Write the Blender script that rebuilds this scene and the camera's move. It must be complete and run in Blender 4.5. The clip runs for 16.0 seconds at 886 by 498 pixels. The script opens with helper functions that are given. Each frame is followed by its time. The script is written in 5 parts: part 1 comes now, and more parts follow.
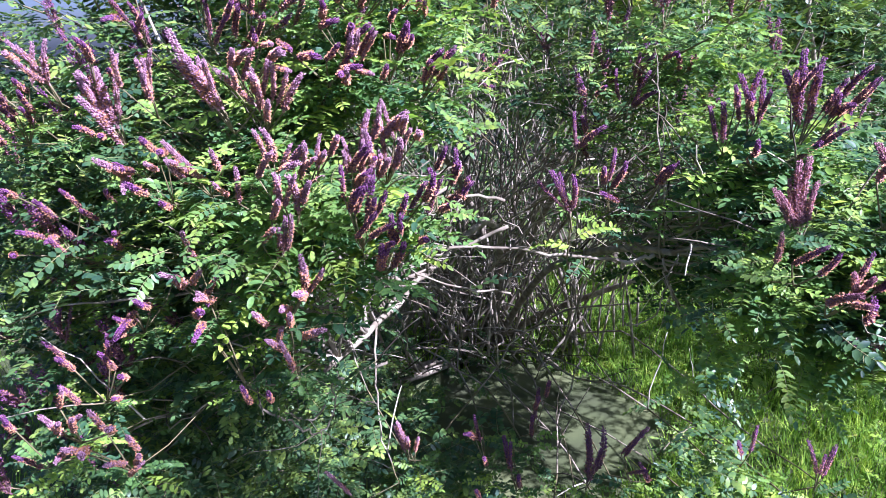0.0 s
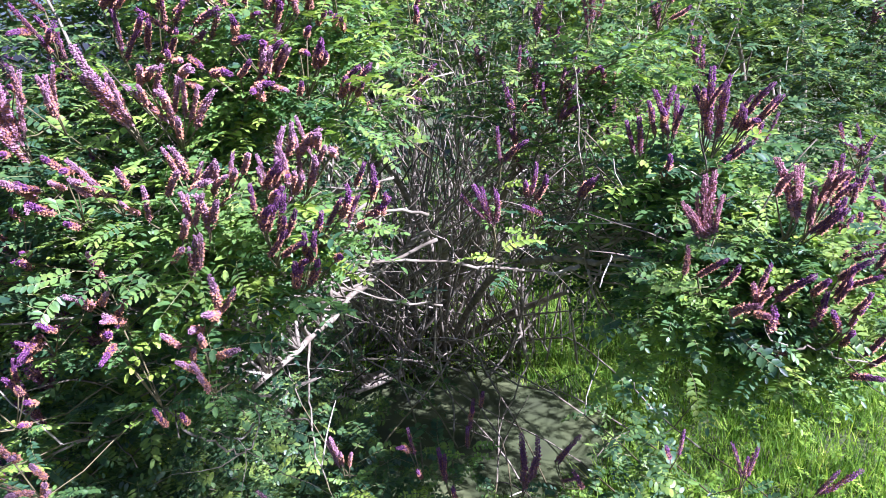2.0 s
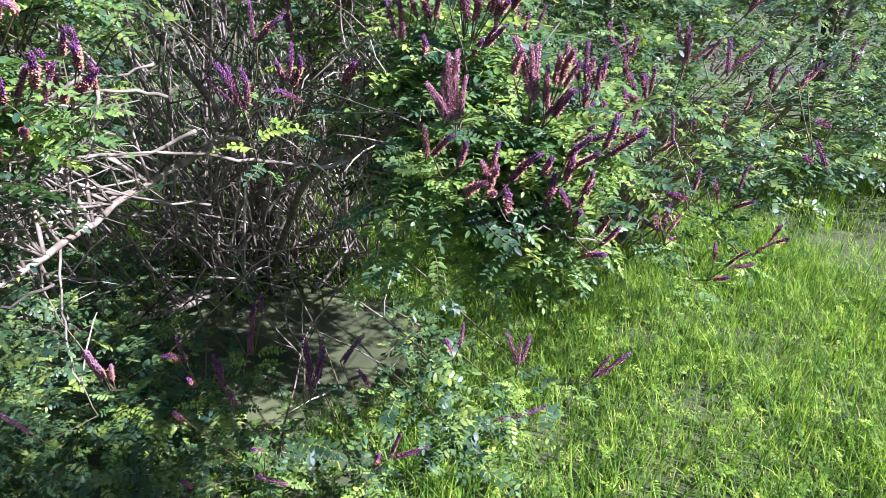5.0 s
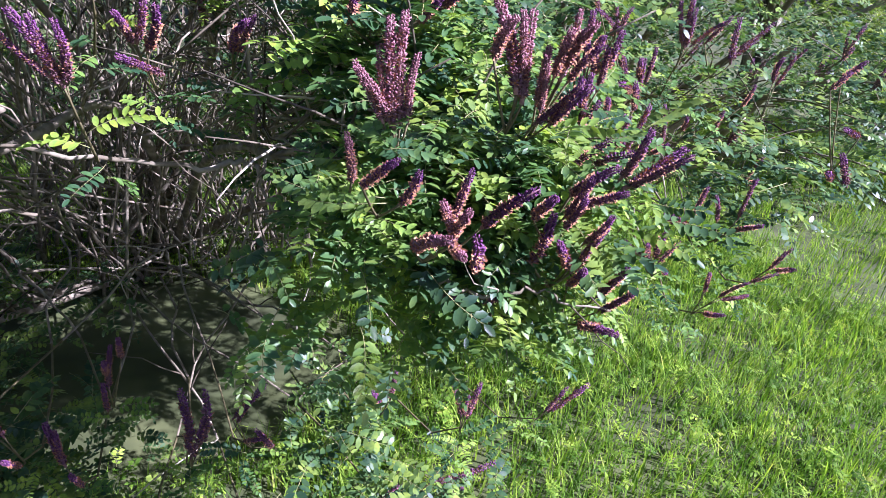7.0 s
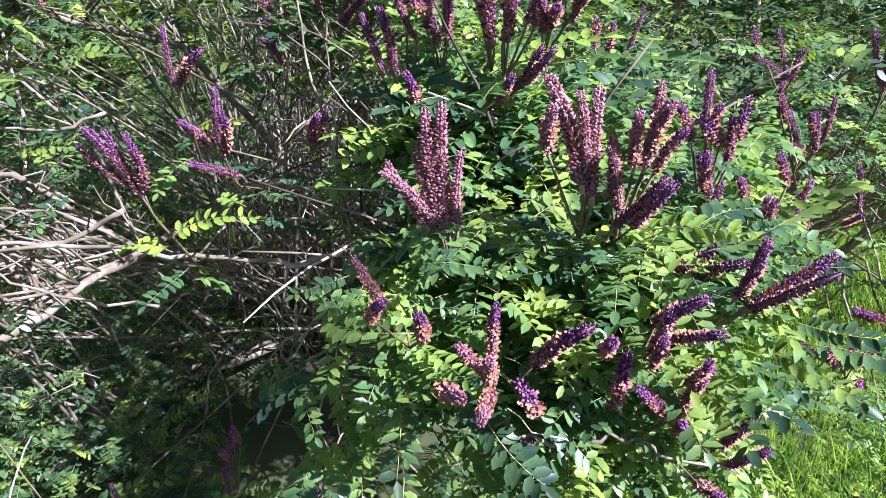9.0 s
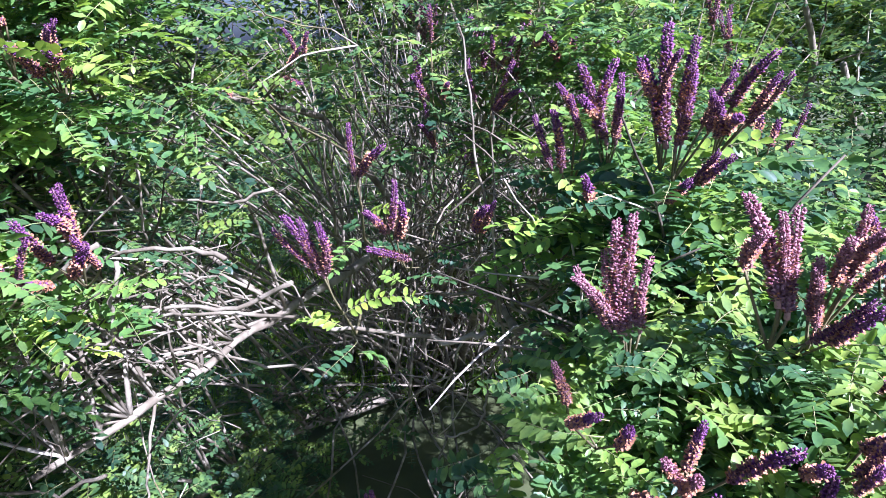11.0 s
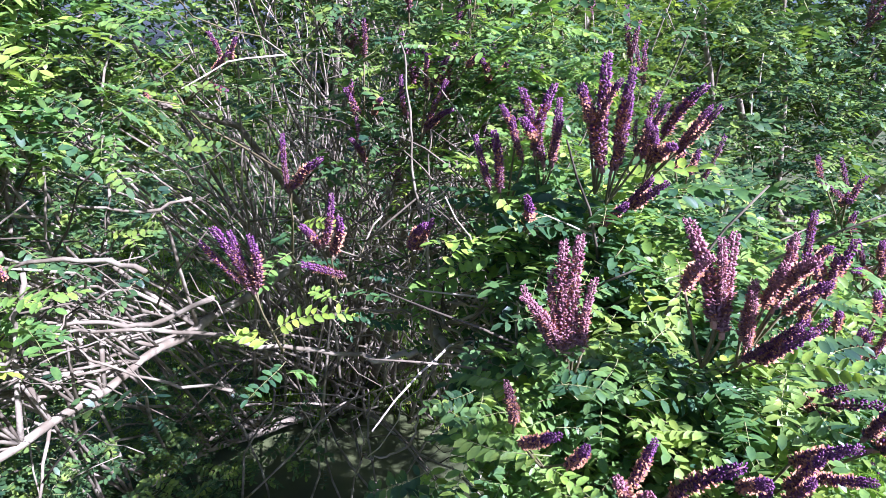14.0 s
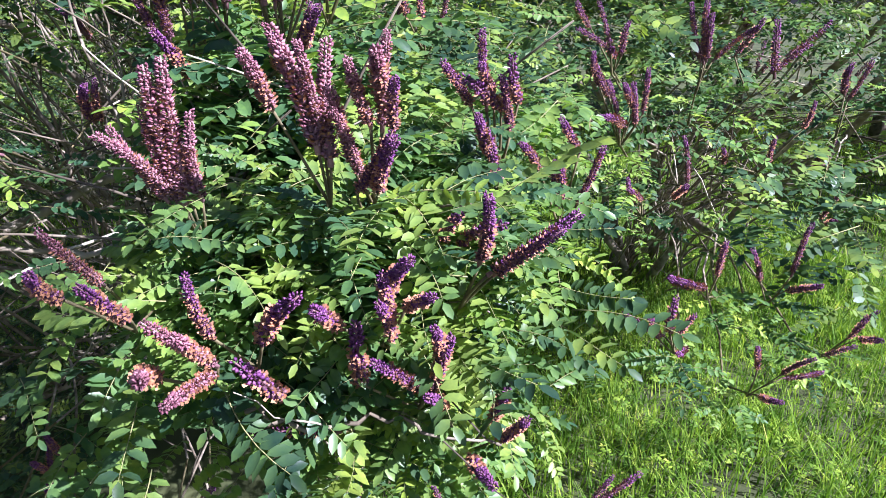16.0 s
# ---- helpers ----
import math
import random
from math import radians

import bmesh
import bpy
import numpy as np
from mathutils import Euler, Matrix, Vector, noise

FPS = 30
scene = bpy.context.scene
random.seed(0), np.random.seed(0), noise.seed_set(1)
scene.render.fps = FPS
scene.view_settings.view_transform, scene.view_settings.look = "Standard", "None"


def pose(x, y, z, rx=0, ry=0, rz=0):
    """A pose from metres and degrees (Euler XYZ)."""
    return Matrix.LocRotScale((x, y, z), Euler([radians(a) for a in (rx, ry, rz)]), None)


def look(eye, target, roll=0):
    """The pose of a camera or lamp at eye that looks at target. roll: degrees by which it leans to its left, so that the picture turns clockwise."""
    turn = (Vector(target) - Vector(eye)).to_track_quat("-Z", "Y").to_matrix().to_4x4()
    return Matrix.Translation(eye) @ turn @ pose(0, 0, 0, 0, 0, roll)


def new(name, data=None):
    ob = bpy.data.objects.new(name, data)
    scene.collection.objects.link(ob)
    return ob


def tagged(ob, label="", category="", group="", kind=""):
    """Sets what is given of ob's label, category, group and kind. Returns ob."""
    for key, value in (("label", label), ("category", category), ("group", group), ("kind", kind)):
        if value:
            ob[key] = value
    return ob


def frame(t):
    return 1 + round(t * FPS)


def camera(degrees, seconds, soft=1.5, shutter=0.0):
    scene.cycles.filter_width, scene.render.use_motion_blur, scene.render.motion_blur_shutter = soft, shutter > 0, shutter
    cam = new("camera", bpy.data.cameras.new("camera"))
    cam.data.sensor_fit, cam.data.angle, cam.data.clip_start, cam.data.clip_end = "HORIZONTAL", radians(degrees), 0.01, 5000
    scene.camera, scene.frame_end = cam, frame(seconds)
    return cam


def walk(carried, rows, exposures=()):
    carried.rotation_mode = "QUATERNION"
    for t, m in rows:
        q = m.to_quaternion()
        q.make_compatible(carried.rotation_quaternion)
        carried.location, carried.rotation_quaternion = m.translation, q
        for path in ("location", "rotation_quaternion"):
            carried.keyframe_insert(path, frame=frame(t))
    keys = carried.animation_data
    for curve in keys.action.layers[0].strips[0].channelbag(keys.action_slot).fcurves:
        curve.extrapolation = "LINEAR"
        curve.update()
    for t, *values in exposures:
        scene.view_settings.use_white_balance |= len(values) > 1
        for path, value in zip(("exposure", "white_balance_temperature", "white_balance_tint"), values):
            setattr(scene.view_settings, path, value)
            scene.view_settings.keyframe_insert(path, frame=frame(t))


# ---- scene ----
cam = camera(69.0, 16.0, 0.5)
PATH = [
    (0, (-0.237, -1.512, 1.997), (-0.421, 0.859, 1.227), -1.7),
    (0.5, (-0.222, -1.510, 2.024), (-0.453, 0.857, 1.252), -2.4),
    (1, (-0.220, -1.515, 2.025), (-0.510, 0.851, 1.272), -2.7),
    (1.5, (-0.218, -1.504, 2.012), (-0.400, 0.877, 1.274), -1.3),
    (2, (-0.168, -1.508, 2.010), (-0.199, 0.877, 1.261), -1.4),
    (2.5, (-0.128, -1.515, 1.987), (-0.004, 0.838, 1.152), -1.0),
    (3, (-0.112, -1.534, 1.962), (0.096, 0.794, 1.075), -0.5),
    (3.5, (-0.071, -1.549, 1.963), (0.235, 0.764, 1.064), 0.3),
    (4, (-0.035, -1.563, 1.950), (0.368, 0.710, 0.990), 1.5),
    (4.2, (-0.025, -1.572, 1.938), (0.390, 0.689, 0.956), 1.7),
    (6.3, (0.095, -1.217, 1.924), (0.718, 0.956, 0.858), 3.6),
    (6.5, (0.100, -1.175, 1.911), (0.723, 0.981, 0.810), 4.1),
    (7, (0.093, -1.123, 1.887), (0.860, 0.979, 0.771), 7.1),
    (7.5, (0.129, -1.094, 1.892), (0.852, 1.029, 0.789), 5.5),
    (8, (0.176, -1.066, 1.900), (0.735, 1.131, 0.847), 4.6),
    (8.5, (0.245, -1.024, 1.898), (0.438, 1.242, 0.861), 1.2),
    (8.7, (0.256, -1.011, 1.901), (0.367, 1.271, 0.885), 0.1),
    (10.8, (0.184, -1.023, 1.951), (-0.132, 1.304, 1.095), -2.8),
    (11, (0.172, -1.031, 1.961), (-0.166, 1.317, 1.172), -2.0),
    (11.5, (0.100, -1.059, 2.026), (-0.362, 1.343, 1.507), -1.5),
    (11.7, (0.053, -1.071, 2.033), (-0.427, 1.333, 1.542), -0.4),
    (12, (0.022, -1.084, 2.027), (-0.513, 1.310, 1.543), -0.9),
    (12.5, (-0.031, -1.095, 2.014), (-0.550, 1.300, 1.518), -1.6),
    (13, (-0.046, -1.083, 2.015), (-0.475, 1.330, 1.520), -0.7),
    (13.5, (0.015, -1.043, 2.003), (-0.128, 1.391, 1.451), -0.2),
    (14, (0.134, -1.026, 1.960), (0.153, 1.365, 1.230), 1.8),
    (14.5, (0.229, -1.008, 1.942), (0.213, 1.364, 1.153), 0.0),
    (15, (0.305, -0.995, 1.929), (0.346, 1.374, 1.131), -0.8),
    (15.5, (0.358, -0.990, 1.911), (0.572, 1.351, 1.062), 0.2),
    (16, (0.400, -0.992, 1.869), (0.702, 1.277, 0.863), -0.4),
]
walk(cam, [(t, look(eye, target, roll)) for t, eye, target, roll in PATH], [(0.0, 2.05, 4950, 42), (4.0, 1.95, 5050, 42), (7.0, 1.75, 5120, 43), (9.0, 1.84, 5150, 37), (11.5, 2.02, 4850, 38), (12.5, 1.95, 4850, 41), (13.5, 2.03, 4950, 40), (14.5, 1.94, 5000, 42), (16.0, 1.7, 5200, 36)])

# ---- light ----
SUN_DIR = Vector((0.60, -0.43, 0.68)).normalized()
sun_elevation = math.asin(SUN_DIR.z)
sun_azimuth = math.atan2(SUN_DIR.x, SUN_DIR.y)

world = bpy.data.worlds.new("daylight")
scene.world = world
world.use_nodes = True
wn = world.node_tree
sky = wn.nodes.new("ShaderNodeTexSky")
sky.sky_type = "NISHITA"
sky.sun_disc = False
sky.ozone_density = 4.0
sky.dust_density = 2.5
sky.sun_elevation = sun_elevation
sky.sun_rotation = sun_azimuth
wn.nodes["Background"].inputs["Strength"].default_value = 0.033
wn.links.new(sky.outputs["Color"], wn.nodes["Background"].inputs["Color"])

sun = new("sun", bpy.data.lights.new("sun", "SUN"))
sun.data.energy = 5.0
sun.data.angle = radians(0.55)
sun.data.color = (1.0, 0.95, 0.86)
sun.matrix_world = look((0, 0, 10), Vector((0, 0, 10)) - SUN_DIR)


# ---- materials ----
def material(name):
    m = bpy.data.materials.new(name)
    m.use_nodes = True
    nt = m.node_tree
    return m, nt, nt.nodes["Principled BSDF"], nt.nodes["Material Output"]


def ramp(nt, source, stops):
    r = nt.nodes.new("ShaderNodeValToRGB")
    els = r.color_ramp.elements
    while len(els) < len(stops):
        els.new(0.5)
    for el, (p, c) in zip(els, stops):
        el.position, el.color = p, (*c, 1)
    nt.links.new(source, r.inputs["Fac"])
    return r.outputs["Color"]


def noise_tex(nt, scale, detail=3.0, coord="Object"):
    co = nt.nodes.new("ShaderNodeTexCoord")
    n = nt.nodes.new("ShaderNodeTexNoise")
    n.inputs["Scale"].default_value = scale
    n.inputs["Detail"].default_value = detail
    nt.links.new(co.outputs[coord], n.inputs["Vector"])
    return n.outputs["Fac"]


def blend(nt, fac, a, b, mode="MIX"):
    mx = nt.nodes.new("ShaderNodeMix")
    mx.data_type, mx.blend_type = "RGBA", mode
    for sock, v in ((mx.inputs["Factor"], fac), (mx.inputs["A"], a), (mx.inputs["B"], b)):
        if hasattr(v, "links"):
            nt.links.new(v, sock)
        else:
            sock.default_value = v if isinstance(v, float) else (*v, 1)
    return mx.outputs["Result"]


def mean(nt, a, b, share=0.5):
    """share of a, and the rest of b."""
    n = nt.nodes.new("ShaderNodeMath")
    n.operation = "MULTIPLY_ADD"
    nt.links.new(a, n.inputs[0])
    n.inputs[1].default_value = share
    h = nt.nodes.new("ShaderNodeMath")
    h.operation = "MULTIPLY"
    nt.links.new(b, h.inputs[0])
    h.inputs[1].default_value = 1.0 - share
    nt.links.new(h.outputs[0], n.inputs[2])
    return n.outputs[0]


def leafy(name, stops, through_tint, share=0.35, rough=0.4, per_object=True, gloss=0.5):
    """Thin green tissue that lets some light through."""
    m, nt, p, out = material(name)
    geo = nt.nodes.new("ShaderNodeNewGeometry")
    pick = geo.outputs["Random Per Island"]
    if per_object:
        info = nt.nodes.new("ShaderNodeObjectInfo")
        pick = mean(nt, info.outputs["Random"], pick, 0.8)
    else:
        clump = nt.nodes.new("ShaderNodeMapRange")
        clump.inputs["From Min"].default_value, clump.inputs["From Max"].default_value = 0.3, 0.7
        nt.links.new(noise_tex(nt, 14.0, 1.0), clump.inputs["Value"])
        pick = mean(nt, clump.outputs["Result"], pick, 0.8)
    col = ramp(nt, pick, stops)
    vein = noise_tex(nt, 140.0, 2.0)
    col = blend(nt, 1.0, col, ramp(nt, vein, [(0.3, (0.75, 0.8, 0.85)), (0.7, (1.15, 1.1, 0.9))]), "MULTIPLY")
    nt.links.new(col, p.inputs["Base Color"])
    p.inputs["Roughness"].default_value = rough
    p.inputs["Specular IOR Level"].default_value = gloss
    tr = nt.nodes.new("ShaderNodeBsdfTranslucent")
    nt.links.new(blend(nt, 1.0, col, through_tint, "MULTIPLY"), tr.inputs["Color"])
    mx = nt.nodes.new("ShaderNodeMixShader")
    mx.inputs["Fac"].default_value = share
    nt.links.new(p.outputs[0], mx.inputs[1])
    nt.links.new(tr.outputs[0], mx.inputs[2])
    nt.links.new(mx.outputs[0], out.inputs["Surface"])
    return m


def plain(name, stops, scale, rough=0.8, bump=0.3, per_island=False):
    m, nt, p, out = material(name)
    n = noise_tex(nt, scale, 5.0)
    if per_island:
        geo = nt.nodes.new("ShaderNodeNewGeometry")
        n = mean(nt, geo.outputs["Random Per Island"], n)
    nt.links.new(ramp(nt, n, stops), p.inputs["Base Color"])
    p.inputs["Roughness"].default_value = rough
    p.inputs["Specular IOR Level"].default_value = 0.3
    if bump:
        b = nt.nodes.new("ShaderNodeBump")
        b.inputs["Strength"].default_value = bump
        b.inputs["Distance"].default_value = 0.004
        nt.links.new(noise_tex(nt, scale * 3.0, 4.0), b.inputs["Height"])
        nt.links.new(b.outputs[0], p.inputs["Normal"])
    return m


LEAF = leafy("leaf_green", [(0.1, (0.035, 0.09, 0.042)), (0.45, (0.105, 0.21, 0.05)), (0.75, (0.22, 0.35, 0.055)), (0.97, (0.34, 0.44, 0.05))],
             (1.5, 1.55, 0.6), 0.32, rough=0.5, gloss=0.3)
LEAF_FILL = leafy("leaf_fill", [(0.1, (0.025, 0.06, 0.034)), (0.55, (0.075, 0.145, 0.045)), (0.95, (0.24, 0.33, 0.055))], (1.4, 1.5, 0.6), 0.25, per_object=False, gloss=0.25)
LEAF_YOUNG = leafy("leaf_young", [(0.1, (0.06, 0.14, 0.06)), (0.5, (0.15, 0.265, 0.065)), (0.95, (0.31, 0.41, 0.07))], (1.5, 1.55, 0.6), 0.4, per_object=False)
FAR_LEAF = leafy("leaf_far", [(0.1, (0.03, 0.065, 0.02)), (0.6, (0.12, 0.19, 0.035)), (1.0, (0.32, 0.38, 0.06))], (1.5, 1.6, 0.7), per_object=False, gloss=0.15)
GRASS = leafy("grass_blade", [(0.0, (0.03, 0.08, 0.012)), (0.45, (0.12, 0.23, 0.02)), (0.85, (0.3, 0.43, 0.045)), (1.0, (0.46, 0.46, 0.11))],
              (1.5, 1.6, 0.5), 0.4, 0.6, False, 0.15)
SHOOT = plain("shoot_brown_green", [(0.3, (0.09, 0.08, 0.035)), (0.7, (0.19, 0.16, 0.07))], 60.0, 0.7, 0.0)
STALK = plain("stalk_green", [(0.3, (0.2, 0.24, 0.08)), (0.7, (0.33, 0.3, 0.12))], 60.0, 0.6, 0.0)
BARK = plain("bark_grey_brown", [(0.25, (0.036, 0.03, 0.018)), (0.5, (0.16, 0.135, 0.085)), (0.75, (0.5, 0.45, 0.32))], 22.0, 0.85, 0.6, True)
PETAL = plain("petal_purple", [(0.2, (0.055, 0.012, 0.07)), (0.5, (0.145, 0.042, 0.13)), (0.8, (0.3, 0.13, 0.23))], 300.0, 0.6, 0.0, True)
PETAL_PINK = plain("petal_faded_pink", [(0.2, (0.14, 0.06, 0.1)), (0.5, (0.31, 0.16, 0.21)), (0.8, (0.5, 0.32, 0.37))], 300.0, 0.6, 0.0, True)
PETAL_RUST = plain("petal_red_brown", [(0.2, (0.1, 0.03, 0.045)), (0.5, (0.27, 0.11, 0.13)), (0.8, (0.48, 0.25, 0.26))], 300.0, 0.6, 0.0, True)
BUD = plain("bud_maroon", [(0.2, (0.06, 0.022, 0.04)), (0.5, (0.15, 0.07, 0.08)), (0.8, (0.29, 0.16, 0.155))], 300.0, 0.6, 0.0, True)
BUD_ROSE = plain("bud_dusty_rose", [(0.2, (0.11, 0.045, 0.055)), (0.5, (0.26, 0.13, 0.14)), (0.8, (0.44, 0.27, 0.26))], 300.0, 0.6, 0.0, True)
ANTHER = plain("anther_orange", [(0.2, (0.32, 0.13, 0.06)), (0.8, (0.58, 0.31, 0.15))], 300.0, 0.7, 0.0, True)
SOIL = plain("grassy_soil", [(0.3, (0.035, 0.04, 0.016)), (0.5, (0.06, 0.075, 0.024)), (0.75, (0.115, 0.13, 0.045))], 3.0, 0.95, 0.8)


# ---- mesh helpers ----
class Heap:
    """Gathers vertices and faces of many small pieces into one mesh."""

    def __init__(self):
        self.v, self.f, self.m, self.n = [], [], [], 0

    def add(self, v, f, mat=0):
        self.v.append(np.asarray(v, float))
        self.f += [tuple(i + self.n for i in q) for q in f]
        self.m += [mat] * len(f)
        self.n += len(v)

    def mesh(self, name, mats, smooth=True):
        me = bpy.data.meshes.new(name)
        me.from_pydata(np.concatenate(self.v).tolist(), [], self.f)
        for m in mats:
            me.materials.append(m)
        me.polygons.foreach_set("material_index", self.m)
        if smooth:
            me.polygons.foreach_set("use_smooth", [True] * len(self.f))
        me.update()
        return me


def spread(name, temps, places, mats):
    """One mesh of many copies of the template pieces, each at its own 4 x 4 place."""
    vs, fs, ms, n = [], [], [], 0
    for k, m in places:
        v, f, mi = temps[k]
        m = np.asarray(m)
        vs.append(v @ m[:3, :3].T + m[:3, 3])
        fs.append(f + n)
        ms.append(mi)
        n += len(v)
    v, f, mi = np.concatenate(vs), np.concatenate(fs), np.concatenate(ms)
    me = bpy.data.meshes.new(name)
    me.vertices.add(len(v))
    me.vertices.foreach_set("co", v.astype(np.float32).ravel())
    me.loops.add(3 * len(f))
    me.loops.foreach_set("vertex_index", f.astype(np.int32).ravel())
    me.polygons.add(len(f))
    me.polygons.foreach_set("loop_start", np.arange(0, 3 * len(f), 3, dtype=np.int32))
    me.polygons.foreach_set("material_index", mi.astype(np.int32))
    me.polygons.foreach_set("use_smooth", np.ones(len(f), dtype=bool))
    for m in mats:
        me.materials.append(m)
    me.update(calc_edges=True)
    me.validate()
    return me


def tris(heap):
    """A heap as arrays of triangles, for spread()."""
    f, m = [], []
    for q, k in zip(heap.f, heap.m):
        for i in range(1, len(q) - 1):
            f.append((q[0], q[i], q[i + 1]))
            m.append(k)
    return np.concatenate(heap.v), np.array(f), np.array(m)


def tube(heap, pts, radii, sides=6, mat=0, knobs=0.0, rng=random):
    """A tapered tube along points, slightly knotty."""
    pts = [Vector(p) for p in pts]
    vs, fs = [], []
    side = Vector((0.31, 0.95, 0.1))
    for i, p in enumerate(pts):
        d = (pts[min(i + 1, len(pts) - 1)] - pts[max(i - 1, 0)]).normalized()
        side = (side - d * side.dot(d)).normalized()
        up = d.cross(side)
        r = radii[i] * (1 + rng.uniform(-knobs, knobs))
        for k in range(sides):
            a = 2 * math.pi * k / sides
            vs.append(p + (side * math.cos(a) + up * math.sin(a)) * r)
    for i in range(len(pts) - 1):
        for k in range(sides):
            a, b = i * sides + k, i * sides + (k + 1) % sides
            fs.append((a, b, b + sides, a + sides))
    fs.append(tuple(range(sides))[::-1])
    fs.append(tuple(len(vs) - sides + k for k in range(sides)))
    heap.add([tuple(v) for v in vs], fs, mat)


def curve(a, b, c, n, wob=0.0, rng=random):
    """Points on a bent line from a by b to c, with a slow wander and small kinks."""
    a, b, c = Vector(a), Vector(b), Vector(c)
    reach = (c - a).length
    d1, d2 = (Vector((rng.gauss(0, 1), rng.gauss(0, 1), rng.gauss(0, 1))) for _ in range(2))
    f1, f2, out = rng.uniform(0.8, 1.6), rng.uniform(2.2, 4.0), []
    for i in range(n + 1):
        t = i / n
        p = a * (1 - t) ** 2 + b * 2 * t * (1 - t) + c * t * t
        w = wob * math.sin(math.pi * t)
        p = p + (d1 * math.sin(f1 * 6.28 * t) + d2 * 0.5 * math.sin(f2 * 6.28 * t)) * w * min(1.6, reach)
        out.append(p + Vector((rng.uniform(-w, w), rng.uniform(-w, w), rng.uniform(-w, w))) * 0.35)
    return out


def part(name, me, parent, world_m=None, label=""):
    ob = new(name, me)
    ob.parent = parent
    ob.matrix_basis = WORLD[parent].inverted() @ (world_m if world_m is not None else WORLD[parent])
    WORLD[ob] = world_m if world_m is not None else WORLD[parent].copy()
    return tagged(ob, label)


WORLD = {}


def thing(name, place, label, category, group="", kind=""):
    ob = new(name)
    ob.empty_display_size = 0.1
    ob.matrix_basis = Matrix.Translation(place)
    WORLD[ob] = Matrix.Translation(place)
    return tagged(ob, label, category, group, kind)


# ---- plant pieces ----
def leaflet(heap, root, way, nrm, length, width, curl, stations=3, mat=0):
    way, nrm = Vector(way).normalized(), Vector(nrm).normalized()
    side = way.cross(nrm).normalized()
    nrm = side.cross(way)
    if stations == 0:
        mid = Vector(root) + way * length * 0.45
        tip = Vector(root) + way * length - nrm * curl * length
        heap.add([tuple(v) for v in (root, mid - side * width * 0.5, mid + side * width * 0.5, tip)], [(0, 2, 1), (1, 2, 3)], mat)
        return
    if stations == 1:
        vs = [Vector(root)]
        for t, w in ((0.3, 0.92), (0.72, 0.84)):
            mid = Vector(root) + way * length * t - nrm * curl * length * t * t
            vs += [mid - side * width * 0.5 * w, mid + side * width * 0.5 * w]
        vs.append(Vector(root) + way * length - nrm * curl * length)
        heap.add([tuple(v) for v in vs], [(0, 2, 1), (1, 2, 4), (1, 4, 3), (3, 4, 5)], mat)
        return
    vs = [Vector(root)]
    shape = {2: ((0.3, 0.92), (0.72, 0.85)), 3: ((0.2, 0.78), (0.5, 1.0), (0.82, 0.74))}[stations]
    for s, w in shape:
        mid = Vector(root) + way * length * s - nrm * curl * length * s * s
        half = side * width * 0.5 * w
        vs += [mid - half + nrm * width * 0.14 * w, mid, mid + half + nrm * width * 0.14 * w]
    vs.append(Vector(root) + way * length - nrm * curl * length)
    fs = [(0, 2, 1), (0, 3, 2)]
    for k in range(stations - 1):
        a = 1 + 3 * k
        fs += [(a, a + 1, a + 4, a + 3), (a + 1, a + 2, a + 5, a + 4)]
    e = 1 + 3 * (stations - 1)
    fs += [(e, e + 1, e + 3), (e + 1, e + 2, e + 3)]
    heap.add([tuple(v) for v in vs], fs, mat)


def compound_leaf(seed, length=0.17, pairs=8, stations=3, size=1.0, droop=0.25):
    """A feather-like leaf along +x with its face up: a thin stalk and opposite oval leaflets."""
    rng = random.Random(seed)
    h = Heap()
    joints = np.linspace(0, 1, 7 if stations > 1 else 3)
    bend = [Vector((length * t, 0.012 * math.sin(3 * t + seed), -droop * length * t * t)) for t in joints]
    tube(h, bend, [0.0011 * (1 - 0.6 * t) for t in joints], 3, 1)

    def at(t):
        return Vector((length * t, 0.012 * math.sin(3 * t + seed), -droop * length * t * t))

    for i in range(pairs):
        t = 0.16 + 0.8 * i / (pairs - 1)
        ll = size * 0.036 * (0.78 + 0.3 * math.sin(math.pi * (0.15 + 0.75 * i / (pairs - 1)))) * rng.uniform(0.88, 1.1)
        for s in (-1, 1):
            if rng.random() < 0.06:
                continue
            way = (rng.uniform(0.15, 0.75), s, rng.uniform(-0.3, 0.35))
            nrm = (rng.uniform(-0.4, 0.4), rng.uniform(-0.4, 0.4), 1)
            leaflet(h, at(min(1, t + rng.uniform(-0.012, 0.012))), way, nrm, ll, ll * rng.uniform(0.46, 0.56), rng.uniform(0.0, 0.35), stations)
    leaflet(h, at(1.0), (1, rng.uniform(-0.2, 0.2), -2 * droop), (0, 0, 1), size * 0.034, size * 0.016, 0.1, stations)
    return h


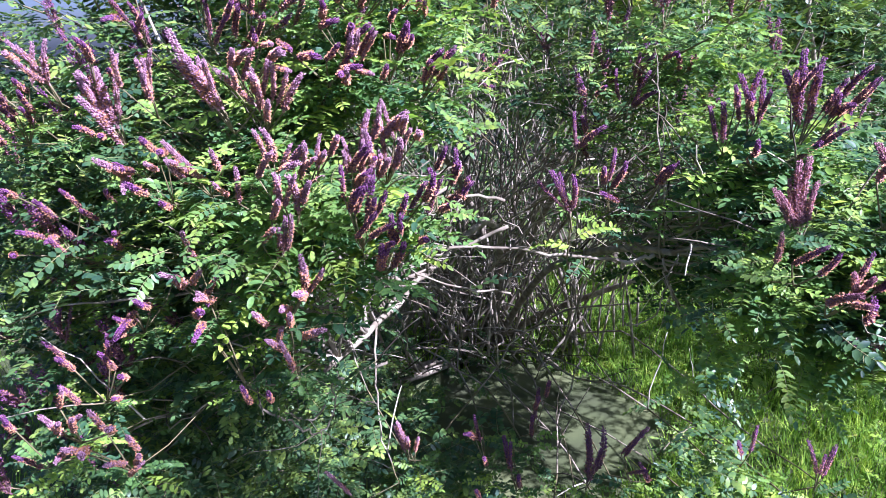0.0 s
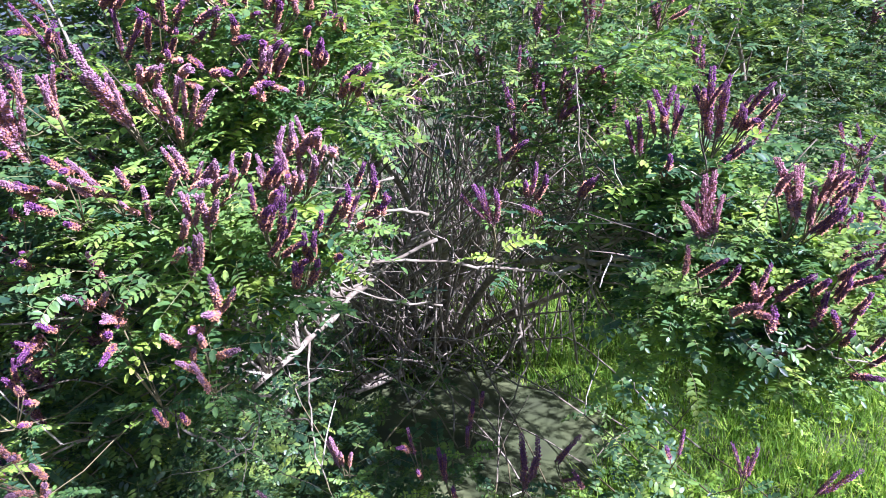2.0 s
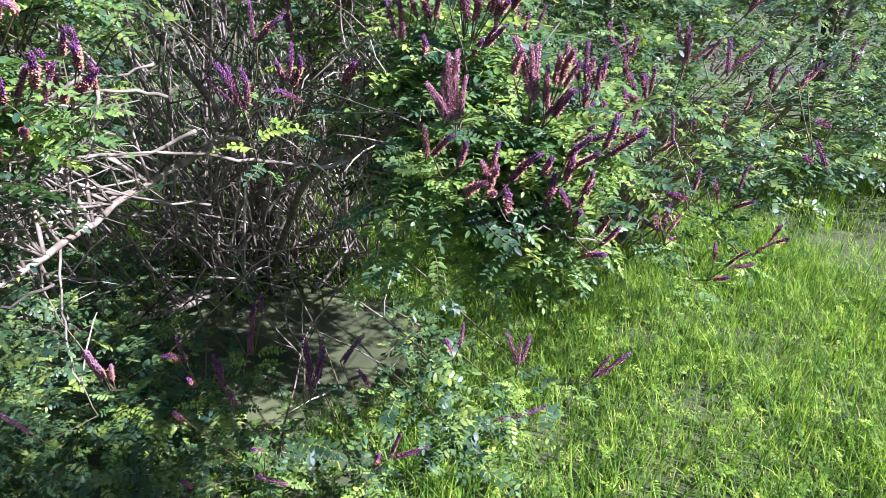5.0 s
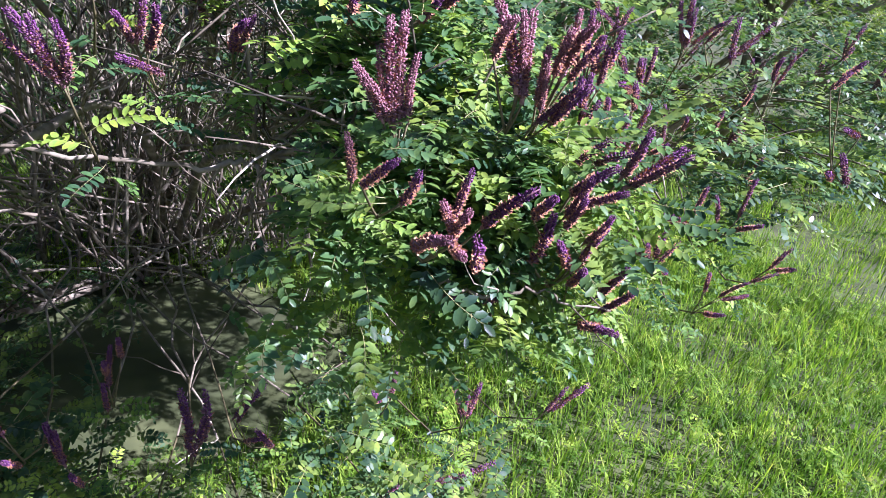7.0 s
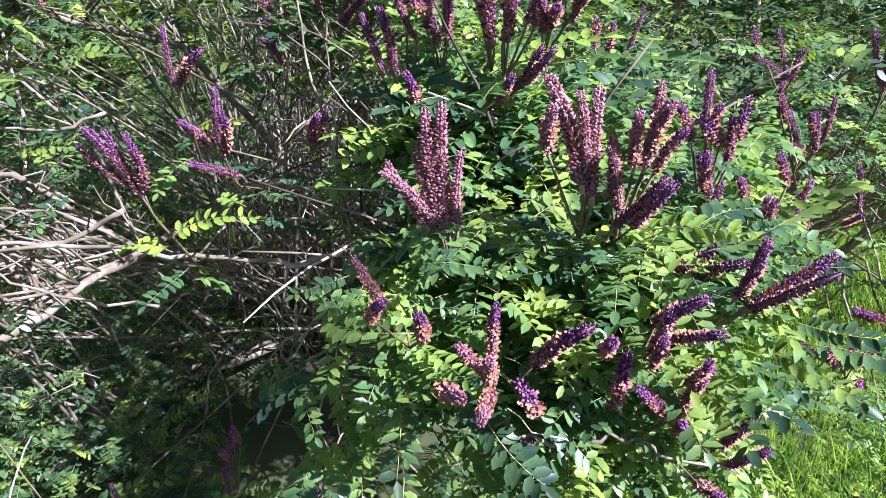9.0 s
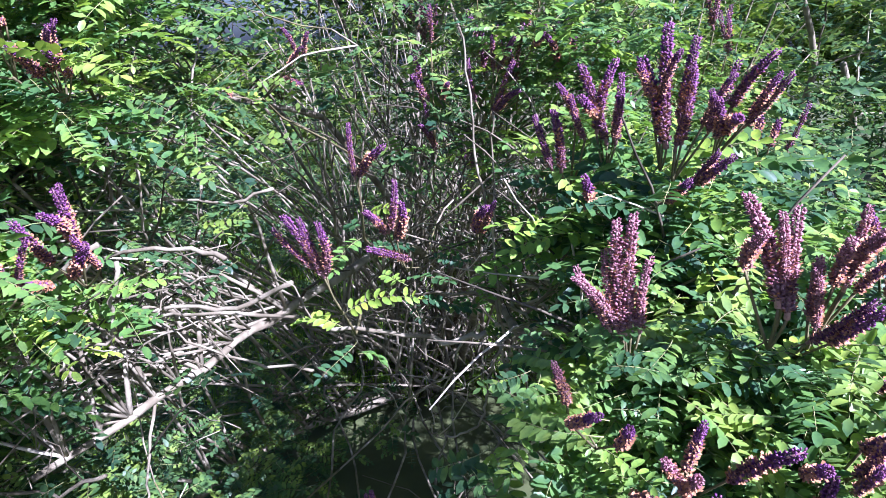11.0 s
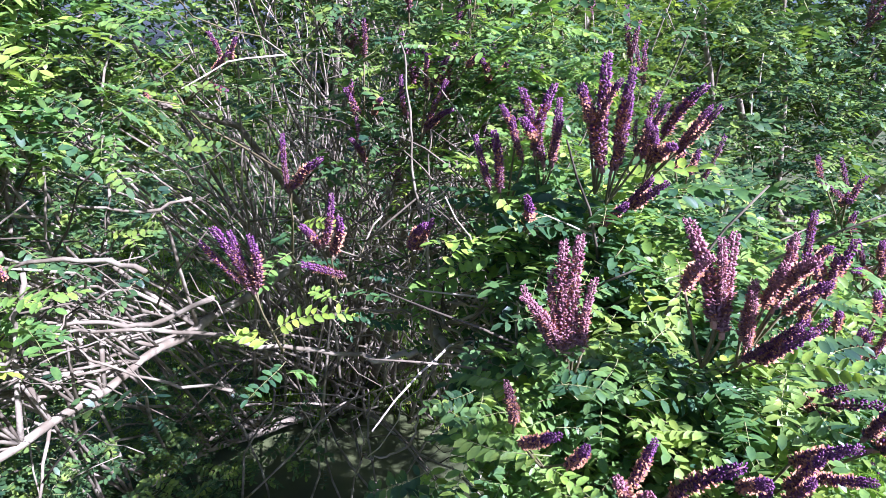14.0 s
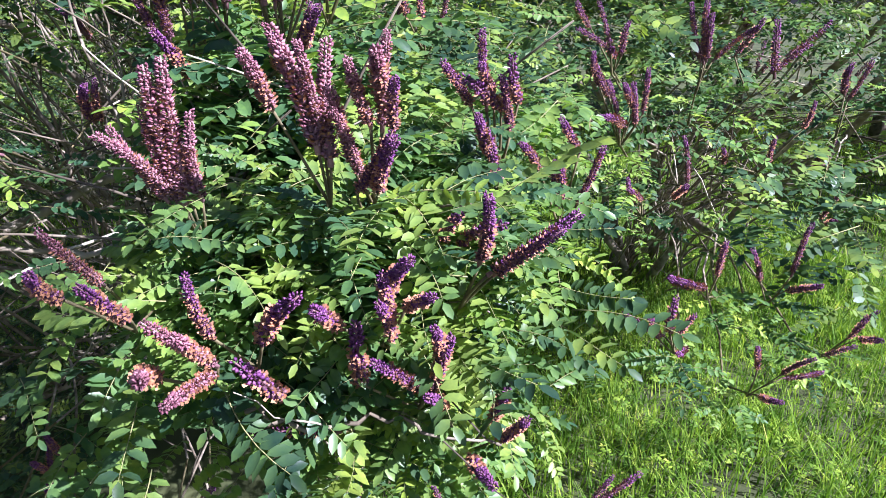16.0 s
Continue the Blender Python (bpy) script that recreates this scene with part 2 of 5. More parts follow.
def flower_spike(seed, length=0.12, bend=0.1, florets=210, open_share=0.75, plump=1.0, age=1.0):
    """A dense upright spike of tiny flowers along +z, buds at the tip, anthers sticking out."""
    rng = random.Random(seed)
    h = Heap()
    turn = rng.uniform(0, 6.28)

    def axis(t):
        return Vector((bend * length * t * t * math.cos(turn), bend * length * t * t * math.sin(turn), length * t))

    tube(h, [axis(t) for t in np.linspace(0, 1, 7)], [0.0032 * (1 - 0.75 * t) for t in np.linspace(0, 1, 7)], 5, 1)
    for i in range(florets):
        t = 0.06 + 0.93 * (i + rng.random()) / florets
        a = i * 2.39996 + rng.uniform(-0.25, 0.25)
        out = Vector((math.cos(a), math.sin(a), 0))
        flower = t < open_share
        big = (1.0 if flower else 0.7 + 0.3 * (1 - t) / (1 - open_share)) * rng.uniform(0.65, 1.4)
        root = axis(t) + out * 0.002
        way = (out + Vector((0, 0, rng.uniform(0.35, 1.0)))).normalized()
        side = way.cross(Vector((0, 0, 1))).normalized()
        up = side.cross(way)
        ln, wd = 0.006 * big * plump ** 0.3, 0.0018 * big * plump
        tip = root + way * ln
        mid = root + way * ln * 0.6
        vs = [root, mid + side * wd - up * wd * 0.4, mid + up * wd, mid - side * wd - up * wd * 0.4, tip]
        fs = [(0, 2, 1), (0, 3, 2), (0, 1, 3), (1, 2, 4), (2, 3, 4), (3, 1, 4)]
        old = age - 1.25 * t
        h.add([tuple(v) for v in vs], fs, 1 if rng.random() < old else 0)
        if flower and rng.random() < 0.6:
            e = tip + way * 0.0026 + up * rng.uniform(-0.001, 0.001)
            w = side * 0.0014 * plump
            h.add([tuple(tip - w - way * 0.002), tuple(tip + w - way * 0.002), tuple(e + w), tuple(e - w)], [(0, 1, 2, 3)], 2)
    return h


LEAF_MESHES = [compound_leaf(k, 0.14 + 0.012 * (k % 4), 8 + k % 4, 3, 0.8, (0.1, 0.3, 0.5, 0.2, 0.4, 0.15, 0.6, 0.25)[k]).mesh("leaf", [LEAF, STALK]) for k in range(8)]
SPIKE_LENGTHS = (0.115, 0.13, 0.105, 0.125, 0.095, 0.14)
SPIKE_BENDS = (0.04, 0.12, 0.2, 0.08, 0.26, 0.15)


def spike_set(seed, petal, bud, florets, plump, age=1.0):
    return [flower_spike(seed + k, SPIKE_LENGTHS[k], SPIKE_BENDS[k], florets, (0.72, 0.8, 0.6, 0.85, 0.7, 0.78)[k], plump, age).mesh("flower_spike", [petal, bud, ANTHER]) for k in range(6)]


PURPLE = spike_set(20, PETAL, BUD, 320, 0.9)
PINK = spike_set(26, PETAL_PINK, BUD_ROSE, 320, 0.9)
RUST = spike_set(44, PETAL_RUST, BUD_ROSE, 320, 0.9)
DARK = spike_set(32, PETAL, BUD, 120, 1.25)
FAR_SPIKES = spike_set(38, PETAL, BUD, 84, 1.5)
FAR_FILL = [tris(compound_leaf(60 + k, 0.145, 5, 0, 1.4, (0.1, 0.3, 0.5, 0.2)[k])) for k in range(4)]
YOUNG_FILL = [tris(compound_leaf(50 + k, 0.145, 9 + k % 2, 2, 0.84, (0.1, 0.3, 0.5, 0.2)[k])) for k in range(4)]
FILL = [tris(compound_leaf(40 + k, 0.145, 8, 1, 0.9, (0.1, 0.3, 0.5, 0.2)[k])) for k in range(4)]


def facing(p, way, up=(0, 0, 1), scale=1.0):
    """A place at p with its x axis along way and its z axis near up."""
    x = Vector(way).normalized()
    z = Vector(up) - x * Vector(up).dot(x)
    z = z.normalized() if z.length > 1e-4 else x.orthogonal().normalized()
    y = z.cross(x)
    m = Matrix((x, y, z)).transposed().to_4x4()
    return Matrix.Translation(p) @ m @ Matrix.Scale(scale, 4)


def upright(p, way, spin, scale=1.0):
    """A place at p with its z axis along way."""
    q = Vector((0, 0, 1)).rotation_difference(Vector(way).normalized())
    return Matrix.Translation(p) @ q.to_matrix().to_4x4() @ Matrix.Rotation(spin, 4, "Z") @ Matrix.Scale(scale, 4)


def ground_z(x, y):
    return 0.34 - 0.055 * y + 0.05 * math.sin(0.9 * x + 0.4) * math.cos(0.7 * y) * math.exp(-((x * x + y * y) / 200.0))


def cane(shrub, foot, head, lean, spikes, leaves, rng, arch=0.35, thick=0.007, fan=0.42, size=1.0, skirt=0.3, leaf_size=0.75, rise=0.35):
    """A woody shoot from the shrub's foot to a flowering head, with its leaves and flower spikes."""
    foot, head, lean = Vector(foot), Vector(head), Vector(lean)
    thick *= min(1.0, 0.5 + 0.25 * (head - foot).length)
    grow = (lean + Vector((0, 0, 1))).normalized()
    out = Vector((head.x - foot.x, head.y - foot.y, 0))
    knee = foot.lerp(head, 0.6) + Vector((0, 0, arch * out.length * 0.5)) - out * 0.08
    neck = head - (grow + (head - knee).normalized() * 0.6).normalized() * 0.12
    pts = curve(foot, knee, neck, 14, 0.02, rng)
    pts += [neck.lerp(head, t) for t in (0.35, 0.7, 1.0)]
    n = len(pts)
    h = Heap()
    girth = [thick * (1 - 0.8 * (i / (n - 1)) ** 0.8) for i in range(n)]
    tube(h, pts[:-5], girth[:-5], 6, 0, 0.1, rng)
    tube(h, pts[-6:], girth[-6:], 5, 1, 0.05, rng)
    # short bare side twigs
    for _ in range(3):
        i = rng.randint(3, n - 6)
        d = Vector((rng.uniform(-1, 1), rng.uniform(-1, 0.5), rng.uniform(-0.2, 1))).normalized()
        e = pts[i] + d * rng.uniform(0.12, 0.35)
        tube(h, curve(pts[i], pts[i].lerp(e, 0.5) + Vector((0, 0, 0.03)), e, 5, 0.012, rng), [0.0022, 0.002, 0.0018, 0.0016, 0.0013, 0.001], 4, 0)
    me = h.mesh("cane", [BARK, SHOOT])
    me.transform(Matrix.Translation(-WORLD[shrub].translation))
    stem = part("cane", me, shrub)
    for k in range(spikes):
        a = k * 2.4 + rng.uniform(-0.4, 0.4)
        off = fan * (0.25 + 0.75 * math.sqrt(k / max(1, spikes - 1))) if k else 0.06
        way = grow + Vector((math.cos(a), math.sin(a), 0)) * off
        root = head + grow * (0.015 - 0.012 * k)
        part("flower_spike", FAR_SPIKES[rng.randrange(6)], stem, upright(root, way, rng.uniform(0, 6.28), size * rng.uniform(0.82, 1.12)))
    for k in range(leaves):
        t = (k + rng.random() * 0.6) / leaves
        p = head - grow * (0.02 + skirt * t)
        if skirt * t > 0.15:
            p = pts[-4].lerp(pts[-6], min(1.0, (skirt * t - 0.15) / 0.25))
        a = k * 2.4 + rng.uniform(-0.5, 0.5)
        way = Vector((math.cos(a), math.sin(a) - 0.15, rise - 0.5 * t + rng.uniform(-0.2, 0.2)))
        part("leaf", LEAF_MESHES[rng.randrange(8)], stem, facing(p, way, (rng.uniform(-0.3, 0.3), rng.uniform(-0.4, 0.1), 1), leaf_size * rng.uniform(0.7, 1.25)))
    return stem


def shoot(shrub, kind, head, leaves, leaf_size, *spikes):
    """A flowering shoot: a woody cane, a short stalk to each spike, and leaves round its top.
    Each spike: its foot from the head, and its way, as long as the spike."""
    rng = R
    head = Vector(head)
    foot = Vector(start(*head)) if shrub is not second else second_foot()
    if head.x < -0.25 and head.z > 1.3:
        for k in spikes[:2]:
            turn = Matrix.Rotation(rng.uniform(-0.4, 0.4), 3, "X") @ Matrix.Rotation(rng.uniform(-0.5, 0.5), 3, "Y")
            spikes += ((k[0] + rng.gauss(0, 0.02), k[1] + rng.uniform(-0.005, 0.04), k[2] + rng.gauss(0, 0.02), *(turn @ Vector(k[3:]) * rng.uniform(0.75, 1.05))),)
    mean_way = sum((Vector(k[3:]) for k in spikes), Vector()).normalized()
    out = Vector((head.x - foot.x, head.y - foot.y, 0))
    knee = foot.lerp(head, 0.6) + Vector((0, 0, 0.14 * out.length)) - out * 0.08
    neck = head - (mean_way + (head - knee).normalized()).normalized() * 0.11
    pts = curve(foot, knee, neck, 14, 0.02, rng) + [neck.lerp(head, t) for t in (0.35, 0.7, 1.0)]
    n = len(pts)
    thick = 0.006 if foot.z < 0.6 else 0.0034
    girth = [thick * (1 - 0.75 * (i / (n - 1)) ** 0.8) for i in range(n)]
    h = Heap()
    tube(h, pts[:-5], girth[:-5], 6, 0, 0.1, rng)
    tube(h, pts[-6:], girth[-6:], 5, 1, 0.05, rng)
    for k in spikes:
        root = head + Vector(k[:3])
        w = Vector(k[3:]).normalized()
        tube(h, curve(head - mean_way * 0.01, head.lerp(root, 0.5) - w * 0.01, root, 4, 0.0, rng), [0.0016, 0.0015, 0.0014, 0.0013, 0.0013], 4, 1)
    for _ in range(3):
        i = rng.randint(3, n - 6)
        d = Vector((rng.uniform(-1, 1), rng.uniform(-1, 0.5), rng.uniform(-0.2, 1))).normalized()
        e = pts[i] + d * rng.uniform(0.12, 0.35)
        tube(h, curve(pts[i], pts[i].lerp(e, 0.5) + Vector((0, 0, 0.03)), e, 5, 0.012, rng), [0.0022, 0.002, 0.0018, 0.0016, 0.0013, 0.001], 4, 0)
    me = h.mesh("cane", [BARK, SHOOT])
    me.transform(Matrix.Translation(-WORLD[shrub].translation))
    stem = part("cane", me, shrub)
    for k in spikes:
        i = rng.randrange(6)
        w = Vector(k[3:])
        part("flower_spike", kind[i], stem, upright(head + Vector(k[:3]), w, rng.uniform(0, 6.28), min(1.35, max(0.55, w.length / SPIKE_LENGTHS[i]))))
    for k in range(leaves):
        t = (k + rng.random() * 0.6) / leaves
        p = head - mean_way * (0.015 + 0.085 * t)
        a = k * 2.4 + rng.uniform(-0.5, 0.5)
        way = Vector((math.cos(a), math.sin(a) - 0.25, 0.25 - 0.6 * t + rng.uniform(-0.25, 0.25))) + mean_way * 0.2
        part("leaf", LEAF_MESHES[rng.randrange(8)], stem, facing(p, way, (rng.uniform(-0.35, 0.35), rng.uniform(-0.6, 0.1), 1), leaf_size * rng.uniform(0.65, 1.15)))
    return stem


def foliage(shrub, name, boxes, rng, temps=FILL, mats=(LEAF_FILL, STALK), grow=(0.4, 0.76), loose=0.06):
    """Inner leaves of a shrub: many feather leaves in ragged masses."""
    places = []
    o = -WORLD[shrub].translation
    for (cx, cy, cz), (rx, ry, rz), count in boxes:
        tips = [Vector((rng.gauss(0, 0.5), rng.gauss(0, 0.5), rng.gauss(0, 0.5))) for _ in range(max(4, count // 9))]
        for k in range(count):
            c = tips[k % len(tips)]
            p = Vector((cx + rx * c.x, cy + ry * c.y, cz + rz * c.z)) + Vector((rng.gauss(0, loose), rng.gauss(0, loose), rng.gauss(0, loose)))
            a = rng.uniform(0, 6.28)
            way = (math.cos(a), math.sin(a) - 0.2, rng.uniform(-0.5, 0.5))
            places.append((rng.randrange(len(temps)), facing(p + o, way, (rng.uniform(-0.5, 0.5), rng.uniform(-0.7, 0.3), 1), rng.uniform(*grow))))
    me = spread(name, temps, places, mats)
    return tagged(part(name, me, shrub), kind="stuff")


# ---- ground ----
def build_ground():
    xs = sorted(set([round(v, 3) for v in np.concatenate([np.arange(-8, 10.01, 0.4), [-400, -200, -100, -50, -25, -14, 14, 25, 50, 100, 200, 400]])]))
    ys = sorted(set([round(v, 3) for v in np.concatenate([np.arange(-6, 12.01, 0.4), [-200, -60, -20, 18, 30, 60, 120, 240, 450]])]))
    v = [(x, y, ground_z(x, y)) for y in ys for x in xs]
    nx = len(xs)
    f = [(j * nx + i, j * nx + i + 1, (j + 1) * nx + i + 1, (j + 1) * nx + i) for j in range(len(ys) - 1) for i in range(nx - 1)]
    h = Heap()
    h.add(v, f)
    tagged(new("ground", h.mesh("ground", [SOIL])), "uneven grassy ground sloping gently away", "ground", "", "structure")


build_ground()


def blade_templates():
    out = []
    for k in range(6):
        h = Heap()
        hgt, lean = 1.0, 0.15 + 0.14 * k
        vs, fs = [], []
        for s in range(4):
            t = s / 3
            w = 0.011 * (1 - t) ** 0.6 + 0.0008
            x = lean * t * t
            z = hgt * (t - 0.28 * lean * t * t)
            vs += [(x, -w, z), (x, w, z)]
        for s in range(3):
            fs.append((2 * s, 2 * s + 1, 2 * s + 3, 2 * s + 2))
        h.add(vs, fs)
        out.append(tris(h))
    return out


def build_grass():
    rng = random.Random(11)
    temps = blade_templates()
    places = []
    for (x0, x1, y0, y1), count, (h0, h1) in (((0.2, 3.2, -0.5, 3.6), 44000, (0.05, 0.18)), ((-2.4, 0.6, 0.2, 3.8), 9000, (0.06, 0.18)),
                                             ((2.4, 7.0, 0.5, 7.0), 20000, (0.12, 0.3)), ((-3.0, 3.0, 3.4, 7.5), 7000, (0.14, 0.34)),
                                             ((-9.0, -2.0, 1.0, 12.0), 7000, (0.2, 0.4))):
        tufts = [(rng.uniform(x0, x1), rng.uniform(y0, y1), rng.uniform(0.75, 1.3), rng.uniform(0, 6.28)) for _ in range(count // 22)]
        for k in range(count):
            tx, ty, th, ta = tufts[k % len(tufts)]
            x, y = tx + rng.gauss(0, 0.07), ty + rng.gauss(0, 0.07)
            if math.hypot((x + 0.25) / 0.75, (y - 1.05) / 0.6) < 1.0 + 0.2 * rng.random():
                continue
            hgt = th * rng.uniform(h0, h1)
            m = Matrix.Translation((x, y, ground_z(x, y) - 0.01)) @ Matrix.Rotation(ta + rng.gauss(0, 1.1), 4, "Z") @ Matrix.Rotation(rng.gauss(0, 0.34), 4, "Y")
            m = m @ Matrix.Diagonal((hgt, 0.16 + rng.random() * 0.16, hgt, 1))
            places.append((rng.randrange(6), m))
    tagged(new("grass", spread("grass", temps, places, [GRASS])), "tall bright green meadow grass", "grass", "", "stuff")


build_grass()


def build_herbs():
    rng = random.Random(12)
    places = []
    for k in range(3600):
        x, y = (rng.uniform(-0.6, 3.4), rng.uniform(-0.6, 2.6)) if k % 3 else (rng.uniform(-1.6, 0.8), rng.uniform(-0.6, 2.4))
        if math.hypot((x + 0.25) / 0.75, (y - 1.05) / 0.6) < 1.0 + 0.2 * rng.random():
            continue
        a = rng.uniform(0, 6.28)
        p = (x, y, ground_z(x, y) + rng.uniform(0.02, 0.16))
        places.append((rng.randrange(4), facing(p, (math.cos(a), math.sin(a), rng.uniform(-0.2, 0.5)), (rng.uniform(-0.4, 0.4), rng.uniform(-0.6, 0.2), 1), rng.uniform(0.2, 0.45))))
    tagged(new("herbs", spread("herbs", FAR_FILL, places, [GRASS, STALK])), "small leafy weeds among the grass", "weeds", "", "stuff")


build_herbs()

# ---- the false indigo shrub ----
R = random.Random(3)
BASE = Vector((-0.35, 2.05, ground_z(-0.35, 2.05)))
shrub = thing("flowering_shrub", BASE, "large purple-flowered shrub with feathery green leaves and grey canes", "shrub")


BASE_TWO = Vector((2.0, 2.2, ground_z(2.0, 2.2)))
second = thing("flowering_shrub", BASE_TWO, "purple-flowered shrub with arching dark branches over the grass", "shrub")


def second_foot():
    a, r = R.uniform(0, 6.28), 0.3 * math.sqrt(R.random())
    return Vector((BASE_TWO.x + r * math.cos(a), BASE_TWO.y + r * math.sin(a), BASE_TWO.z - 0.02))


def foot():
    a, r = R.uniform(0, 6.28), 0.44 * math.sqrt(R.random())
    x, y = BASE.x + 0.1 + 1.8 * r * math.cos(a), BASE.y + r * math.sin(a)
    return (x, y, ground_z(x, y) - 0.02)


LIMB_SHAPES = (
    ((-0.25, 2.0, 0.25), (-0.1, 1.2, 1.45), (-0.33, 0.62, 1.34), 0.024, 0.012, 2),
    ((-0.33, 0.62, 1.34), (-0.44, 0.15, 1.35), (-0.6, -0.28, 1.32), 0.012, 0.006, 6),
    ((-0.3, 2.1, 0.25), (-0.1, 1.5, 1.0), (-0.52, 1.08, 1.71), 0.022, 0.012, 3),
    ((-0.52, 1.08, 1.71), (-0.75, 0.8, 1.85), (-1.0, 0.3, 1.9), 0.012, 0.006, 5),
    ((-0.4, 1.9, 0.25), (-0.6, 1.4, 0.42), (-1.1, 0.9, 0.5), 0.024, 0.012, 3),
    ((-0.45, 1.7, 0.28), (-0.7, 1.2, 0.5), (-0.95, 0.3, 0.62), 0.018, 0.008, 3),
    ((-0.2, 2.0, 0.25), (0.0, 1.1, 1.25), (0.15, -0.17, 1.55), 0.022, 0.007, 10),
    ((-0.2, 2.1, 0.25), (0.35, 1.7, 0.75), (0.9, 0.9, 1.3), 0.024, 0.008, 4),
    ((-0.3, 2.2, 0.25), (0.0, 1.6, 1.2), (0.1, 0.4, 1.75), 0.02, 0.008, 4),
    ((-0.4, 2.2, 0.25), (-0.4, 1.9, 1.4), (-0.2, 1.4, 2.5), 0.022, 0.008, 4),
)
LIMB_LINES = [curve(a, b, c, 16, 0.007, R) for a, b, c, *_ in LIMB_SHAPES]


def start(x, y, z):
    """Where the shoot to that head springs from: a limb near it, or the foot of the shrub."""
    if x > 0.2 and y < -0.2:
        line, lo = LIMB_LINES[6], 10
    elif -0.3 <= x <= 0.3 and z > 1.6 and R.random() < 0.6:
        line, lo = LIMB_LINES[8], 8
    elif x < -0.3 and R.random() < 0.8:
        line, lo = LIMB_LINES[R.choice((1, 1, 3, 5))], 4
    else:
        return foot()
    return line[R.randint(lo, 16)]


# shoots with their flower spikes
shoot(shrub, PINK, (-0.950, -0.462, 1.916), 9, 0.46, (0.008, -0.028, 0.029, -0.037, 0.000, 0.069), (0.005, -0.028, 0.031, 0.008, -0.020, 0.070), (0.002, -0.028, 0.034, 0.005, -0.068, 0.028), (-0.037, -0.028, 0.067, 0.028, -0.068, 0.020))
shoot(shrub, PINK, (-0.842, -0.475, 1.839), 10, 0.46, (-0.007, -0.015, 0.034, -0.058, 0.000, 0.094), (0.001, -0.015, 0.036, -0.026, 0.000, 0.099), (-0.010, -0.015, 0.034, -0.039, 0.000, 0.080), (0.007, -0.015, 0.052, -0.004, 0.000, 0.100), (-0.017, -0.015, 0.058, -0.004, 0.000, 0.073))
shoot(shrub, PINK, (-0.783, -0.471, 1.894), 9, 0.46, (0.013, -0.029, 0.029, 0.000, -0.048, 0.056), (0.010, -0.029, 0.038, 0.016, -0.056, 0.047), (-0.034, -0.029, 0.044, 0.015, -0.052, 0.051))
shoot(shrub, PINK, (-0.665, -0.460, 1.867), 12, 0.49, (-0.008, -0.020, 0.032, -0.063, 0.000, 0.083), (-0.001, -0.020, 0.034, -0.051, 0.000, 0.081), (-0.021, -0.020, 0.042, -0.058, 0.000, 0.109), (-0.009, -0.020, 0.068, 0.003, -0.060, 0.044), (-0.005, -0.020, 0.034, -0.001, -0.048, 0.056))
shoot(shrub, PURPLE, (-0.891, -0.268, 2.005), 8, 0.42, (-0.006, -0.032, 0.039, -0.009, -0.052, 0.049), (0.020, -0.032, 0.028, 0.017, -0.056, 0.043), (0.008, -0.032, 0.023, 0.037, -0.056, 0.033), (-0.016, -0.032, 0.045, 0.011, -0.072, 0.009))
shoot(shrub, PURPLE, (-0.879, -0.469, 1.883), 6, 0.42, (0.000, -0.031, -0.017, 0.022, -0.064, 0.028), (0.016, -0.031, 0.101, 0.029, -0.056, 0.035), (0.020, -0.031, 0.096, 0.033, -0.056, 0.036))
shoot(shrub, PINK, (-0.826, -0.497, 1.777), 8, 0.46, (0.006, -0.033, 0.028, 0.011, -0.064, 0.032), (0.002, -0.033, 0.028, 0.021, -0.068, 0.024))
shoot(shrub, PINK, (-0.697, -0.508, 1.767), 9, 0.46, (-0.007, -0.032, 0.038, -0.001, -0.060, 0.040), (-0.013, -0.032, 0.028, -0.005, -0.064, 0.034), (0.015, -0.032, 0.028, -0.007, -0.060, 0.041), (0.040, -0.032, 0.041, 0.009, -0.056, 0.047))
shoot(shrub, PURPLE, (-0.767, -0.497, 1.748), 8, 0.42, (0.003, -0.033, 0.097, 0.014, -0.068, 0.026), (-0.024, -0.033, 0.027, 0.026, -0.068, 0.021), (0.015, -0.033, 0.003, 0.015, -0.068, 0.023))
shoot(shrub, PINK, (-0.688, -0.568, 1.592), 9, 0.46, (-0.024, -0.032, 0.052, 0.009, -0.060, 0.043), (-0.030, -0.032, 0.047, 0.019, -0.060, 0.043), (0.019, -0.032, 0.027, 0.002, -0.064, 0.033), (0.014, -0.032, 0.022, 0.010, -0.060, 0.041))
shoot(shrub, PURPLE, (-0.652, -0.569, 1.448), 6, 0.46, (-0.050, -0.031, 0.141, 0.024, -0.056, 0.046), (-0.042, -0.031, 0.131, 0.023, -0.068, 0.015), (0.019, -0.031, -0.015, 0.008, -0.052, 0.054), (0.054, -0.031, -0.009, 0.016, -0.060, 0.043))
shoot(shrub, PINK, (-0.562, -0.589, 1.572), 9, 0.66, (0.045, -0.031, 0.075, 0.022, -0.048, 0.051), (0.039, -0.031, 0.056, 0.025, -0.056, 0.042), (0.019, -0.031, 0.037, -0.001, -0.064, 0.039), (-0.021, -0.031, 0.012, 0.009, -0.060, 0.044))
shoot(shrub, PINK, (-0.552, -0.591, 1.487), 8, 0.46, (0.006, -0.029, 0.097, 0.018, -0.056, 0.042), (-0.008, -0.029, 0.053, -0.003, -0.056, 0.049), (0.007, -0.029, 0.022, -0.008, -0.040, 0.062), (0.002, -0.029, 0.017, 0.015, -0.044, 0.060))
